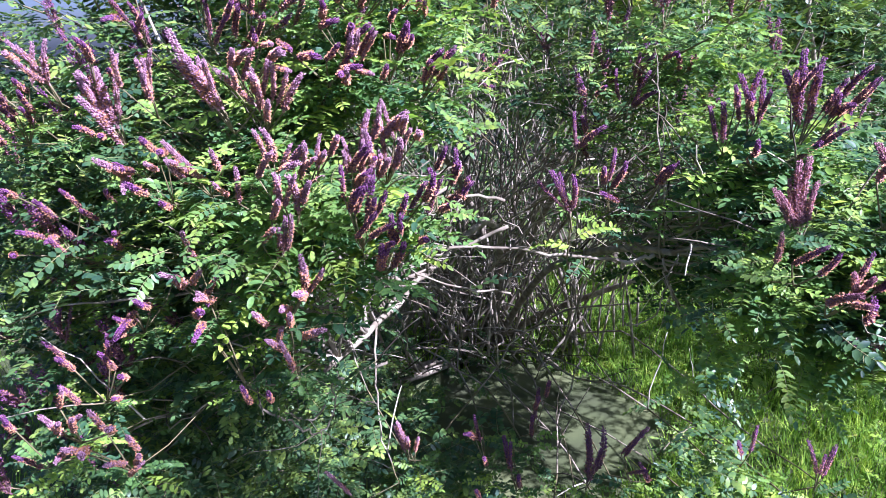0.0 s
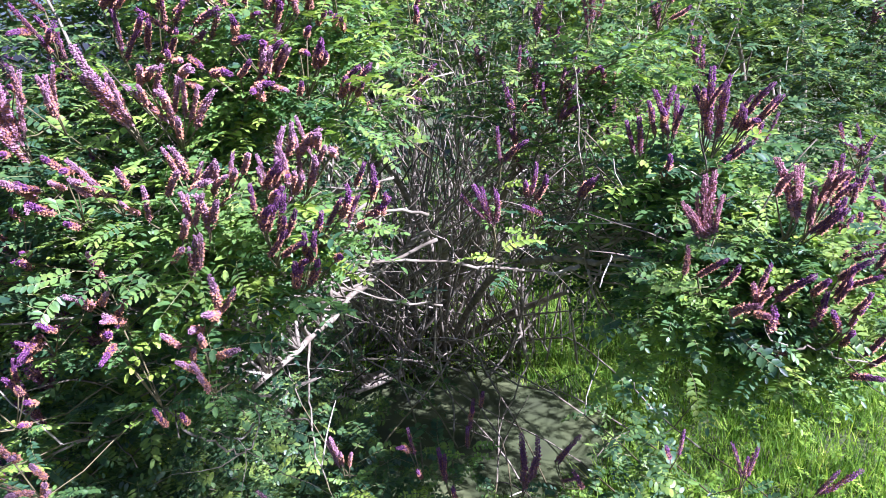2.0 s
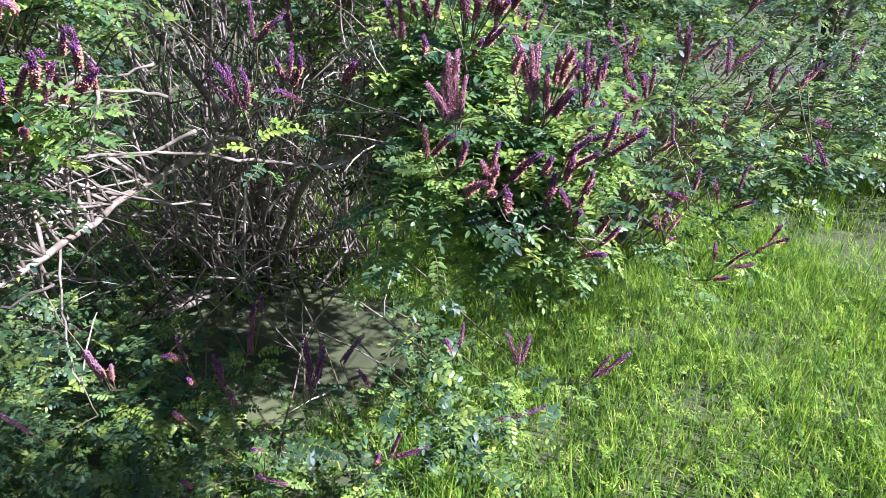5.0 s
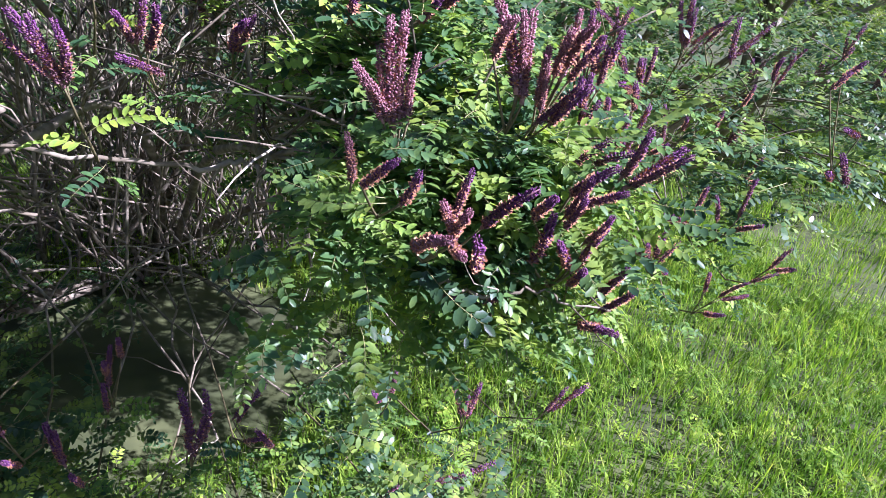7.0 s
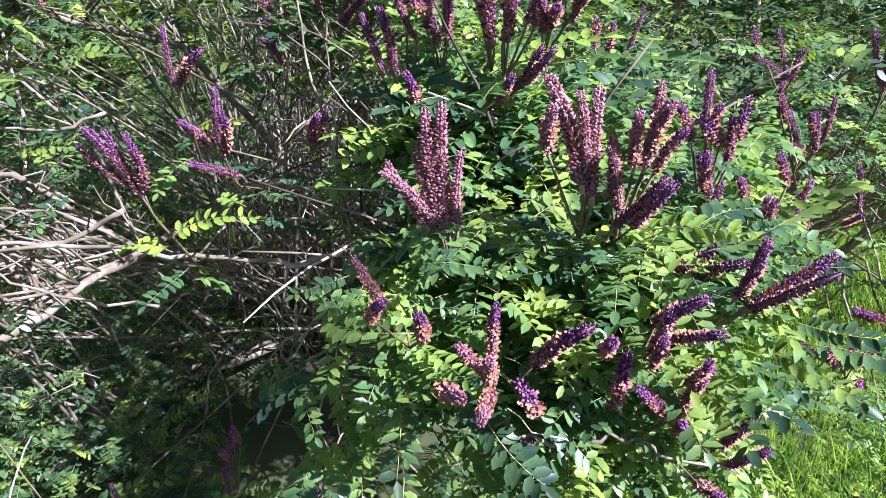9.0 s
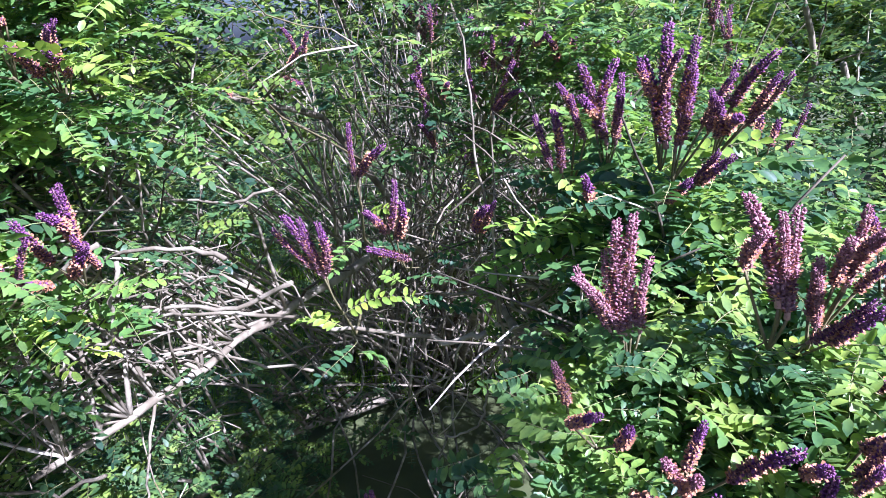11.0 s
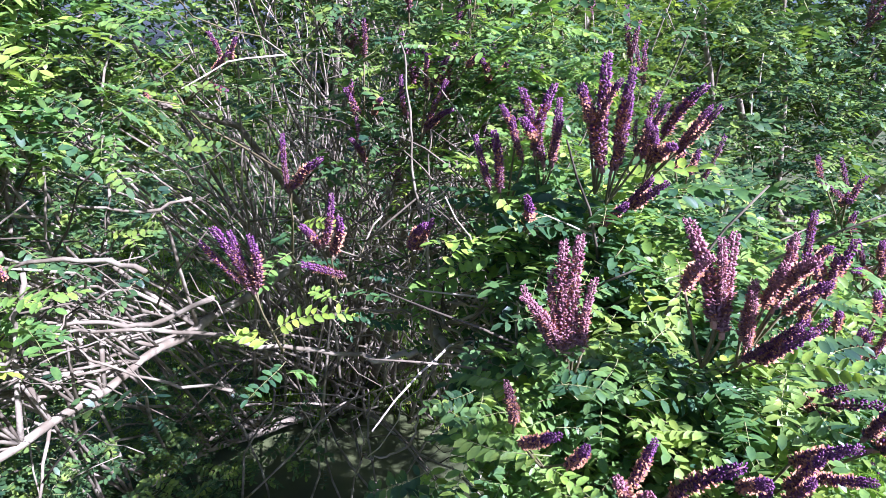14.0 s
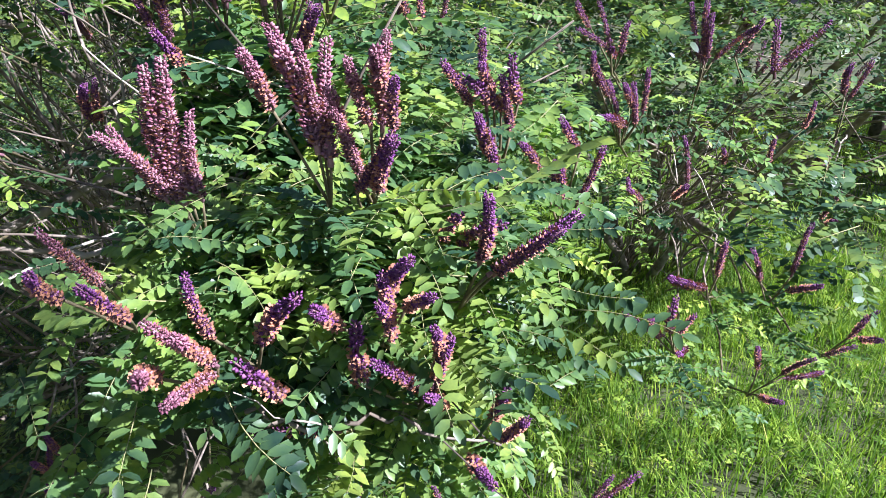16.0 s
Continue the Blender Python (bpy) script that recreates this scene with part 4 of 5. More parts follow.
shoot(shrub, PURPLE, (0.377, -0.271, 1.819), 12, 0.82, (-0.008, -0.029, 0.025, -0.002, -0.052, 0.051), (0.001, -0.029, 0.031, -0.004, -0.060, 0.040), (0.003, -0.029, 0.055, 0.014, -0.032, 0.064), (0.019, -0.029, 0.037, 0.024, -0.048, 0.050), (0.024, -0.029, 0.049, -0.002, -0.064, 0.039))
shoot(shrub, PURPLE, (0.277, -0.269, 1.743), 12, 0.82, (0.059, -0.031, 0.038, 0.034, -0.032, 0.055), (0.046, -0.031, 0.031, 0.008, -0.064, 0.036), (0.077, -0.031, 0.051, 0.007, -0.064, 0.036), (-0.043, -0.031, 0.025, 0.008, -0.064, 0.039))
shoot(shrub, RUST, (0.263, -0.459, 1.653), 13, 0.57, (-0.017, -0.016, 0.042, -0.035, -0.008, 0.063), (-0.009, -0.016, 0.039, -0.028, 0.000, 0.078), (-0.004, -0.016, 0.039, -0.026, 0.000, 0.109), (0.001, -0.016, 0.042, -0.017, 0.000, 0.113), (0.009, -0.016, 0.042, -0.010, -0.012, 0.072), (-0.006, -0.016, 0.037, -0.016, 0.000, 0.075), (-0.012, -0.016, 0.048, -0.032, -0.016, 0.064))
shoot(shrub, RUST, (0.374, -0.501, 1.704), 13, 0.57, (-0.003, -0.019, 0.038, -0.014, 0.000, 0.093), (0.005, -0.019, 0.028, -0.007, 0.000, 0.090), (0.001, -0.019, 0.048, -0.011, -0.008, 0.072), (-0.033, -0.019, 0.072, -0.010, -0.048, 0.056))
shoot(shrub, RUST, (0.408, -0.497, 1.700), 13, 0.57, (-0.013, -0.023, 0.032, -0.009, -0.028, 0.067), (-0.007, -0.023, 0.022, -0.011, -0.028, 0.068), (0.002, -0.023, 0.061, -0.016, -0.044, 0.055), (0.010, -0.023, 0.057, 0.004, -0.008, 0.072), (0.013, -0.023, 0.071, -0.010, -0.040, 0.061))
shoot(shrub, PURPLE, (0.405, -0.491, 1.686), 12, 0.61, (0.022, -0.029, 0.071, -0.006, -0.052, 0.053), (-0.008, -0.029, 0.025, 0.026, -0.044, 0.051), (0.009, -0.029, 0.025, -0.002, -0.056, 0.049))
shoot(shrub, PURPLE, (0.539, -0.356, 1.661), 10, 0.53, (-0.029, -0.024, 0.085, -0.030, -0.048, 0.046), (-0.014, -0.024, 0.079, -0.011, 0.000, 0.076), (-0.008, -0.024, 0.097, -0.027, -0.056, 0.038), (-0.000, -0.024, 0.004, -0.014, 0.000, 0.075), (-0.011, -0.024, 0.036, -0.023, -0.052, 0.049), (0.010, -0.024, 0.055, -0.013, -0.036, 0.064))
shoot(shrub, DARK, (0.544, -0.349, 1.670), 8, 0.53, (-0.005, -0.031, 0.071, -0.030, -0.056, 0.039), (0.012, -0.031, 0.077, -0.025, -0.056, 0.039), (-0.012, -0.031, 0.002, -0.006, -0.064, 0.039))
shoot(shrub, PURPLE, (0.621, -0.325, 1.602), 10, 0.57, (-0.007, -0.025, 0.023, -0.025, -0.028, 0.065), (0.012, -0.025, 0.023, 0.031, 0.000, 0.067), (-0.001, -0.025, 0.030, -0.026, -0.044, 0.052), (0.011, -0.025, 0.084, -0.034, -0.048, 0.043), (-0.033, -0.025, 0.070, -0.027, -0.052, 0.046))
shoot(shrub, PURPLE, (0.478, -0.547, 1.625), 6, 0.45, (0.005, -0.023, 0.043, 0.012, -0.032, 0.065), (0.011, -0.023, 0.033, 0.070, 0.000, 0.045), (0.016, -0.023, 0.033, 0.026, -0.048, 0.049))
shoot(shrub, DARK, (0.471, -0.471, 1.621), 8, 0.61, (-0.008, -0.029, 0.037, 0.009, -0.052, 0.049), (0.008, -0.029, 0.032, 0.016, -0.052, 0.049))
shoot(shrub, DARK, (0.501, -0.072, 1.759), 5, 0.46, (0.013, -0.028, 0.029, 0.021, -0.012, 0.068), (-0.008, -0.028, 0.041, -0.008, -0.056, 0.046), (-0.028, -0.028, 0.049, -0.012, -0.060, 0.038))
shoot(shrub, RUST, (0.207, -0.502, 1.616), 3, 0.45, (-0.002, -0.028, 0.035, -0.008, -0.048, 0.054))
shoot(shrub, PURPLE, (0.229, -0.559, 1.627), 3, 0.45, (-0.026, -0.031, 0.044, 0.005, -0.060, 0.040), (0.012, -0.031, 0.026, 0.003, -0.060, 0.047))
shoot(shrub, RUST, (0.275, -0.570, 1.581), 3, 0.45, (0.020, -0.030, 0.036, -0.026, -0.040, 0.057), (-0.020, -0.030, 0.030, -0.003, -0.056, 0.047), (0.017, -0.030, 0.031, -0.012, -0.068, 0.026), (0.015, -0.030, 0.041, -0.002, -0.052, 0.050))
shoot(shrub, PURPLE, (0.314, -0.563, 1.592), 4, 0.45, (-0.021, -0.027, 0.041, -0.006, -0.044, 0.059), (0.011, -0.027, 0.034, 0.014, -0.044, 0.058))
shoot(shrub, PURPLE, (0.414, -0.561, 1.599), 4, 0.45, (-0.035, -0.029, 0.036, -0.011, -0.056, 0.049), (0.002, -0.029, 0.060, -0.003, -0.052, 0.052), (0.001, -0.029, 0.037, -0.003, -0.048, 0.056), (0.002, -0.029, 0.023, -0.002, -0.048, 0.054), (0.013, -0.029, 0.048, 0.005, -0.060, 0.040))
shoot(shrub, PURPLE, (0.437, -0.554, 1.535), 3, 0.45, (-0.045, -0.026, 0.043, -0.001, -0.044, 0.059), (0.002, -0.026, 0.033, -0.038, -0.032, 0.053), (0.006, -0.026, 0.028, 0.015, -0.024, 0.069), (0.013, -0.026, 0.063, 0.002, -0.052, 0.051))
shoot(shrub, DARK, (0.374, -0.545, 1.509), 3, 0.45, (-0.001, -0.025, 0.018, -0.072, 0.000, 0.007), (-0.043, -0.025, 0.058, -0.008, -0.056, 0.051))
shoot(shrub, PURPLE, (0.482, -0.531, 1.461), 4, 0.45, (0.016, -0.029, 0.055, 0.005, -0.040, 0.060), (0.021, -0.029, 0.033, 0.015, -0.048, 0.052), (-0.001, -0.029, 0.017, -0.006, -0.064, 0.041), (-0.027, -0.029, 0.074, -0.003, -0.052, 0.050))

# more heads high in the shrub and along its far edge
for k in range(46):
    x, y, z = ((R.uniform(-1.3, -0.3), R.uniform(-0.2, 0.5), R.uniform(1.95, 2.45)), (R.uniform(-2.0, -1.0), R.uniform(-0.2, 0.8), R.uniform(1.7, 2.3)),
               (R.uniform(-0.3, 0.9), R.uniform(0.3, 1.2), R.uniform(1.85, 2.5)), (R.uniform(-1.4, -0.9), R.uniform(-0.5, 0.0), R.uniform(1.1, 2.0)))[k % 4]
    cane(shrub, start(x, y, z), (x, y, z), (R.uniform(-0.4, 0.2), -0.25, 0), R.randint(2, 4), 9, R, size=0.72, skirt=0.24, leaf_size=0.6)

# heads past their bloom above the thicket
for k in range(16):
    x, y, z = R.uniform(-0.15, 0.6), R.uniform(0.1, 0.6), R.uniform(1.65, 2.05)
    cane(shrub, start(x, y, z), (x, y, z), (R.uniform(-0.2, 0.2), -0.2, 0), R.randint(2, 3), 7, R, size=0.8, skirt=0.2, leaf_size=0.6)

# shaded heads on the side of the shrub
for k in range(30):
    x, y, z = R.uniform(-1.5, -0.95), R.uniform(-0.3, 0.0), R.uniform(0.85, 2.0)
    cane(shrub, start(x, y, z), (x, y, z), (R.uniform(-0.6, -0.1), -0.35, 0), R.randint(3, 5), 7, R, size=0.9, skirt=0.2, leaf_size=0.55)

# upright bare canes high in the thicket
for k in range(40):
    f = Vector((R.uniform(-0.7, 0.9), R.uniform(0.9, 2.2), R.uniform(0.5, 1.0)))
    end = f + Vector((R.gauss(0.05, 0.22), R.gauss(0, 0.2), R.uniform(1.1, 1.9)))
    h = Heap()
    pts = curve(f, f.lerp(end, 0.5) + Vector((R.gauss(0, 0.06), 0, 0)), end, 10, 0.012, R)
    tube(h, pts, [0.006 - 0.00045 * i for i in range(11)], 5, 0, 0.12, R)
    for _ in range(6):
        i = R.randint(4, 10)
        e = pts[i] + Vector((R.uniform(-0.6, 0.6), R.uniform(-0.4, 0.3), R.uniform(0.2, 1))).normalized() * R.uniform(0.12, 0.4)
        tube(h, curve(pts[i], pts[i].lerp(e, 0.5), e, 5, 0.02, R), [0.0024 - 0.0003 * j for j in range(6)], 4, 0, 0.1, R)
    me = h.mesh("cane", [BARK])
    me.transform(Matrix.Translation(-BASE))
    part("cane", me, shrub)

# bare canes of the thicket
for k in range(75):
    a = R.uniform(-3.3, 0.15)
    reach = R.uniform(0.3, 1.5)
    end = Vector((BASE.x + 1.2 * reach * math.cos(a), BASE.y + reach * math.sin(a), R.uniform(1.0, 2.3)))
    if k % 2:
        end = Vector((BASE.x + R.gauss(0.05, 0.75), BASE.y + R.uniform(-1.5, 0.2), R.uniform(1.5, 2.7)))
    f = Vector(foot())
    knee = f.lerp(end, 0.5) + Vector((0, 0, R.uniform(0.0, 0.2)))
    h = Heap()
    n = 12
    r0 = R.choice((0.004, 0.006, 0.008, 0.012))
    pts = curve(f, knee, end, n, 0.014, R)
    tube(h, pts, [r0 * (1 - 0.75 * i / n) for i in range(n + 1)], 6, 0, 0.12, R)
    for _ in range(5):
        i = R.randint(4, n)
        d = Vector((R.uniform(-1, 1), R.uniform(-1, 0.6), R.uniform(-0.6, 1))).normalized()
        e = pts[i] + d * R.uniform(0.12, 0.5)
        hook = Vector((R.uniform(-0.05, 0.05), R.uniform(-0.05, 0.05), R.uniform(-0.09, 0.08)))
        tube(h, curve(pts[i], pts[i].lerp(e, 0.5) + hook, e, 6, 0.02, R), [0.0027 - 0.00028 * j for j in range(7)], 4, 0, 0.1, R)
    me = h.mesh("cane", [BARK])
    me.transform(Matrix.Translation(-BASE))
    part("cane", me, shrub)


def branch(pts, r0, r1, twigs, owner=shrub, label="stout sunlit grey-brown limb"):
    """One of the stout limbs."""
    h = Heap()
    n = len(pts) - 1
    tube(h, pts, [r0 + (r1 - r0) * i / n for i in range(n + 1)], 8, 0, 0.12, R)
    for _ in range(twigs):
        i = R.randint(4, n - 1)
        d = Vector((R.uniform(-1, 1), R.uniform(-1, 0.4), R.uniform(-0.3, 1))).normalized()
        e = pts[i] + d * R.uniform(0.15, 0.45)
        tube(h, curve(pts[i], pts[i].lerp(e, 0.5) + Vector((0, 0, 0.04)), e, 6, 0.02, R), [0.004 - 0.0004 * j for j in range(7)], 4, 0, 0.1, R)
    me = h.mesh("limb", [BARK])
    me.transform(Matrix.Translation(-WORLD[owner].translation))
    part("limb", me, owner, label=label)


for line, (_, _, _, r0, r1, twigs) in zip(LIMB_LINES, LIMB_SHAPES):
    branch(line, r0, r1, twigs)


def bent_twig(radius, *knots):
    """A thin bare twig that winds through its knots."""
    knots = [Vector(k) for k in knots]
    knots = [knots[0] * 2 - knots[1]] + knots + [knots[-1] * 2 - knots[-2]]
    pts = []
    for a, b, c, d in zip(knots, knots[1:], knots[2:], knots[3:]):
        for i in range(5):
            t = i / 5
            p = 0.5 * (2 * b + (c - a) * t + (2 * a - 5 * b + 4 * c - d) * t * t + (3 * b - a - 3 * c + d) * t ** 3)
            pts.append(p + Vector((R.gauss(0, 0.002), R.gauss(0, 0.004), R.gauss(0, 0.002))))
    pts.append(knots[-2])
    h = Heap()
    n = len(pts) - 1
    tube(h, pts, [radius * (1.15 - 0.6 * i / n) for i in range(n + 1)], 6, 0, 0.12, R)
    for _ in range(4):
        i = R.randint(2, n)
        e = pts[i] + Vector((R.uniform(-1, 1), R.uniform(-0.6, 0.6), R.uniform(-0.6, 1))).normalized() * R.uniform(0.06, 0.2)
        tube(h, curve(pts[i], pts[i].lerp(e, 0.5), e, 4, 0.03, R), [radius * (0.5 - 0.07 * j) for j in range(5)], 4, 0, 0.1, R)
    me = h.mesh("twig", [BARK])
    me.transform(Matrix.Translation(-BASE))
    part("twig", me, shrub, label="thin bare grey twig")


bent_twig(0.0022, (-0.68, -0.47, 1.35), (-0.62, -0.47, 1.31), (-0.58, -0.47, 1.29), (-0.55, -0.47, 1.30), (-0.53, -0.47, 1.35), (-0.53, -0.47, 1.40))
bent_twig(0.0018, (0.14, -0.26, 1.58), (0.12, -0.26, 1.53), (0.11, -0.26, 1.47), (0.10, -0.26, 1.44), (0.06, -0.26, 1.42), (0.04, -0.26, 1.43), (0.04, -0.26, 1.45))
bent_twig(0.004, (-0.20, -0.12, 1.60), (-0.30, -0.12, 1.55), (-0.39, -0.12, 1.55), (-0.54, -0.12, 1.54), (-0.67, -0.12, 1.54), (-0.78, -0.12, 1.54))
bent_twig(0.003, (-0.21, -0.30, 1.70), (-0.29, -0.30, 1.71), (-0.40, -0.30, 1.69), (-0.52, -0.30, 1.58), (-0.60, -0.30, 1.52))
bent_twig(0.0025, (-0.19, -0.10, 1.43), (-0.29, -0.10, 1.44), (-0.41, -0.10, 1.48), (-0.49, -0.10, 1.56), (-0.52, -0.10, 1.66))
bent_twig(0.003, (-0.31, 0.10, 1.70), (-0.41, 0.10, 1.67), (-0.56, 0.10, 1.69), (-0.68, 0.10, 1.75), (-0.82, 0.10, 1.81))
bent_twig(0.004, (0.11, -0.19, 1.55), (0.05, -0.19, 1.54), (-0.06, -0.19, 1.55), (-0.20, -0.19, 1.57), (-0.35, -0.19, 1.57), (-0.42, -0.19, 1.56))
bent_twig(0.0025, (0.13, -0.19, 1.54), (0.14, -0.19, 1.49), (0.17, -0.19, 1.43), (0.23, -0.19, 1.39))
bent_twig(0.002, (0.13, -0.19, 1.57), (0.12, -0.19, 1.69), (0.10, -0.19, 1.81), (0.09, -0.19, 1.90), (0.08, -0.19, 1.97))
bent_twig(0.002, (0.13, -0.15, 1.53), (0.12, -0.15, 1.66), (0.12, -0.15, 1.77), (0.12, -0.15, 1.86))
bent_twig(0.003, (-0.31, -0.40, 1.75), (-0.37, -0.40, 1.71), (-0.43, -0.40, 1.67), (-0.47, -0.40, 1.65), (-0.52, -0.40, 1.66))
bent_twig(0.0025, (-0.29, -0.40, 1.73), (-0.31, -0.40, 1.67), (-0.32, -0.40, 1.63), (-0.37, -0.40, 1.62), (-0.41, -0.40, 1.64))
bent_twig(0.0022, (-0.60, -0.30, 1.25), (-0.63, -0.30, 1.21), (-0.68, -0.30, 1.22), (-0.71, -0.30, 1.24))
bent_twig(0.003, (-0.46, -0.30, 1.35), (-0.56, -0.30, 1.31), (-0.69, -0.30, 1.30), (-0.82, -0.30, 1.27), (-0.96, -0.30, 1.18))
bent_twig(0.003, (0.11, 0.00, 1.48), (0.18, 0.00, 1.45), (0.27, 0.00, 1.43), (0.35, 0.00, 1.42), (0.43, 0.00, 1.40))
bent_twig(0.002, (0.18, 0.00, 1.45), (0.23, 0.00, 1.36), (0.26, 0.00, 1.31))
bent_twig(0.003, (0.16, 0.00, 1.47), (0.22, 0.00, 1.46), (0.28, 0.00, 1.46), (0.36, 0.00, 1.42))
bent_twig(0.002, (0.30, -0.56, 1.55), (0.35, -0.57, 1.535), (0.40, -0.57, 1.54), (0.45, -0.58, 1.525), (0.50, -0.59, 1.515))

foliage(shrub, "inner_foliage", (
    ((-0.85, -0.1, 1.8), (0.4, 0.25, 0.4), 700), ((-1.05, -0.08, 1.35), (0.35, 0.25, 0.45), 640), ((-0.7, -0.25, 1.6), (0.18, 0.25, 0.35), 260),
    ((-1.25, 0.05, 1.5), (0.35, 0.22, 0.6), 1300), ((-1.05, 0.0, 0.95), (0.4, 0.3, 0.3), 700), ((-1.45, 0.3, 1.7), (0.5, 0.5, 0.7), 1100), ((-0.7, 0.2, 2.1), (0.5, 0.4, 0.35), 480), ((0.1, 0.4, 2.05), (0.5, 0.4, 0.25), 180), ((-0.75, 0.55, 2.45), (0.55, 0.4, 0.35), 600),
    # the leaves at 2.15 are an unseen canopy, added to shade the thicket
    ((0.55, 0.12, 1.7), (0.2, 0.16, 0.09), 160), ((0.46, -0.2, 1.64), (0.16, 0.16, 0.05), 220), ((0.75, 0.0, 2.15), (0.3, 0.28, 0.1), 60), ((-0.85, 0.15, 2.15), (0.3, 0.25, 0.2), 420), ((-0.6, 0.35, 2.3), (0.4, 0.3, 0.15), 380),
    # the leaves at 1.35 are added to shade the ground under the shrub
    ((0.68, 0.33, 1.43), (0.22, 0.16, 0.12), 440), ((0.5, 0.4, 1.35), (0.3, 0.2, 0.12), 480), ((0.32, 0.3, 1.48), (0.22, 0.18, 0.16), 260), ((-0.4, -0.1, 0.82), (0.35, 0.25, 0.13), 380), ((-0.85, 0.05, 0.75), (0.4, 0.35, 0.2), 260), ((0.3, -0.2, 0.88), (0.3, 0.25, 0.1), 110),
    # the leaves at 2.42 are a roof added to shade the thicket below
    ((-0.9, 0.9, 0.62), (0.5, 0.5, 0.22), 500), ((-0.5, 2.5, 1.1), (0.9, 0.3, 0.5), 900), ((0.2, 0.25, 1.95), (0.25, 0.2, 0.08), 120), ((0.25, 0.6, 2.42), (0.5, 0.35, 0.12), 520), ((-0.1, 1.0, 2.1), (0.7, 0.5, 0.3), 160), ((0.0, 1.8, 2.5), (1.2, 0.6, 0.6), 520), ((-0.4, 2.8, 1.9), (1.3, 0.4, 0.6), 900), ((0.7, 1.0, 1.9), (0.6, 0.5, 0.3), 260),
    ((-1.3, 1.4, 1.2), (0.5, 0.5, 0.6), 700), ((-1.1, 2.3, 1.0), (0.5, 0.4, 0.5), 450), ((-1.9, 2.9, 1.1), (0.6, 0.5, 0.5), 450),
), random.Random(8))

foliage(shrub, "young_foliage", (
    ((0.44, -0.48, 1.5), (0.1, 0.04, 0.05), 120), ((0.33, -0.45, 1.47), (0.12, 0.05, 0.05), 110),
    ((0.27, -0.47, 1.63), (0.07, 0.04, 0.04), 60), ((0.29, -0.42, 1.56), (0.1, 0.06, 0.05), 75), ((0.41, -0.43, 1.56), (0.12, 0.05, 0.05), 70),
    ((0.45, -0.46, 1.64), (0.13, 0.07, 0.02), 60), ((0.45, -0.33, 1.67), (0.13, 0.08, 0.02), 60), ((0.52, -0.2, 1.69), (0.18, 0.1, 0.03), 80), ((0.33, -0.42, 1.67), (0.07, 0.05, 0.02), 40),
    ((-0.55, -0.5, 1.72), (0.16, 0.1, 0.12), 240), ((-0.6, -0.3, 1.9), (0.2, 0.12, 0.14), 260), ((-0.45, -0.2, 2.05), (0.2, 0.12, 0.1), 200), ((0.25, 0.15, 1.93), (0.2, 0.12, 0.06), 120), ((0.28, -0.08, 1.83), (0.12, 0.1, 0.03), 65),
), random.Random(18), temps=YOUNG_FILL, mats=(LEAF_YOUNG, STALK), grow=(0.34, 0.6), loose=0.035)

foliage(shrub, "dense_foliage", (
    ((0.38, -0.47, 1.6), (0.15, 0.07, 0.05), 190), ((0.34, -0.28, 1.65), (0.13, 0.1, 0.04), 100),
), random.Random(28), temps=YOUNG_FILL, grow=(0.4, 0.7), loose=0.045)

# ---- the neighbouring shrub ----
shoot(second, PURPLE, (0.787, -0.087, 1.626), 8, 0.49, (-0.047, -0.023, 0.087, -0.037, -0.040, 0.050), (-0.031, -0.023, 0.071, -0.041, -0.028, 0.055), (-0.010, -0.023, 0.019, -0.014, 0.000, 0.077), (-0.003, -0.023, 0.028, -0.044, -0.044, 0.039), (0.013, -0.023, 0.028, -0.018, -0.024, 0.066), (0.022, -0.023, 0.045, -0.010, -0.028, 0.066), (0.008, -0.023, 0.054, -0.038, -0.044, 0.045))
shoot(second, DARK, (0.806, 0.022, 1.714), 5, 0.46, (-0.010, -0.022, 0.035, -0.026, -0.020, 0.065), (-0.014, -0.022, 0.035, -0.054, -0.032, 0.041))
shoot(second, DARK, (0.848, -0.225, 1.338), 8, 0.46, (-0.032, -0.025, 0.046, -0.067, 0.000, 0.029), (-0.040, -0.025, 0.042, -0.031, -0.036, 0.060), (-0.024, -0.025, 0.050, -0.028, -0.032, 0.061), (-0.014, -0.025, 0.040, -0.005, -0.040, 0.060), (0.005, -0.025, 0.024, -0.044, -0.056, 0.021))
shoot(second, PURPLE, (0.881, -0.227, 1.428), 6, 0.46, (-0.030, -0.023, 0.030, -0.065, -0.016, 0.030), (-0.013, -0.023, 0.029, -0.058, -0.040, 0.029), (-0.000, -0.023, 0.045, -0.019, -0.028, 0.064))
shoot(second, PURPLE, (1.022, -0.177, 1.384), 8, 0.46, (-0.038, -0.023, 0.048, -0.026, -0.020, 0.066), (0.011, -0.023, 0.054, 0.007, 0.000, 0.086), (0.007, -0.023, 0.030, 0.011, -0.060, 0.039))
shoot(second, PURPLE, (1.030, -0.173, 1.204), 8, 0.46, (-0.018, -0.027, 0.069, -0.024, -0.024, 0.065), (0.024, -0.027, 0.054, 0.013, -0.036, 0.065), (0.030, -0.027, 0.048, 0.076, 0.000, -0.002), (-0.003, -0.027, 0.018, -0.023, -0.064, 0.029))
shoot(second, DARK, (1.149, -0.171, 1.269), 8, 0.46, (-0.023, -0.029, 0.020, -0.014, -0.052, 0.050), (0.029, -0.029, 0.047, -0.018, -0.064, 0.036), (0.016, -0.029, 0.059, -0.020, -0.040, 0.060), (0.009, -0.029, 0.049, -0.012, -0.044, 0.058))
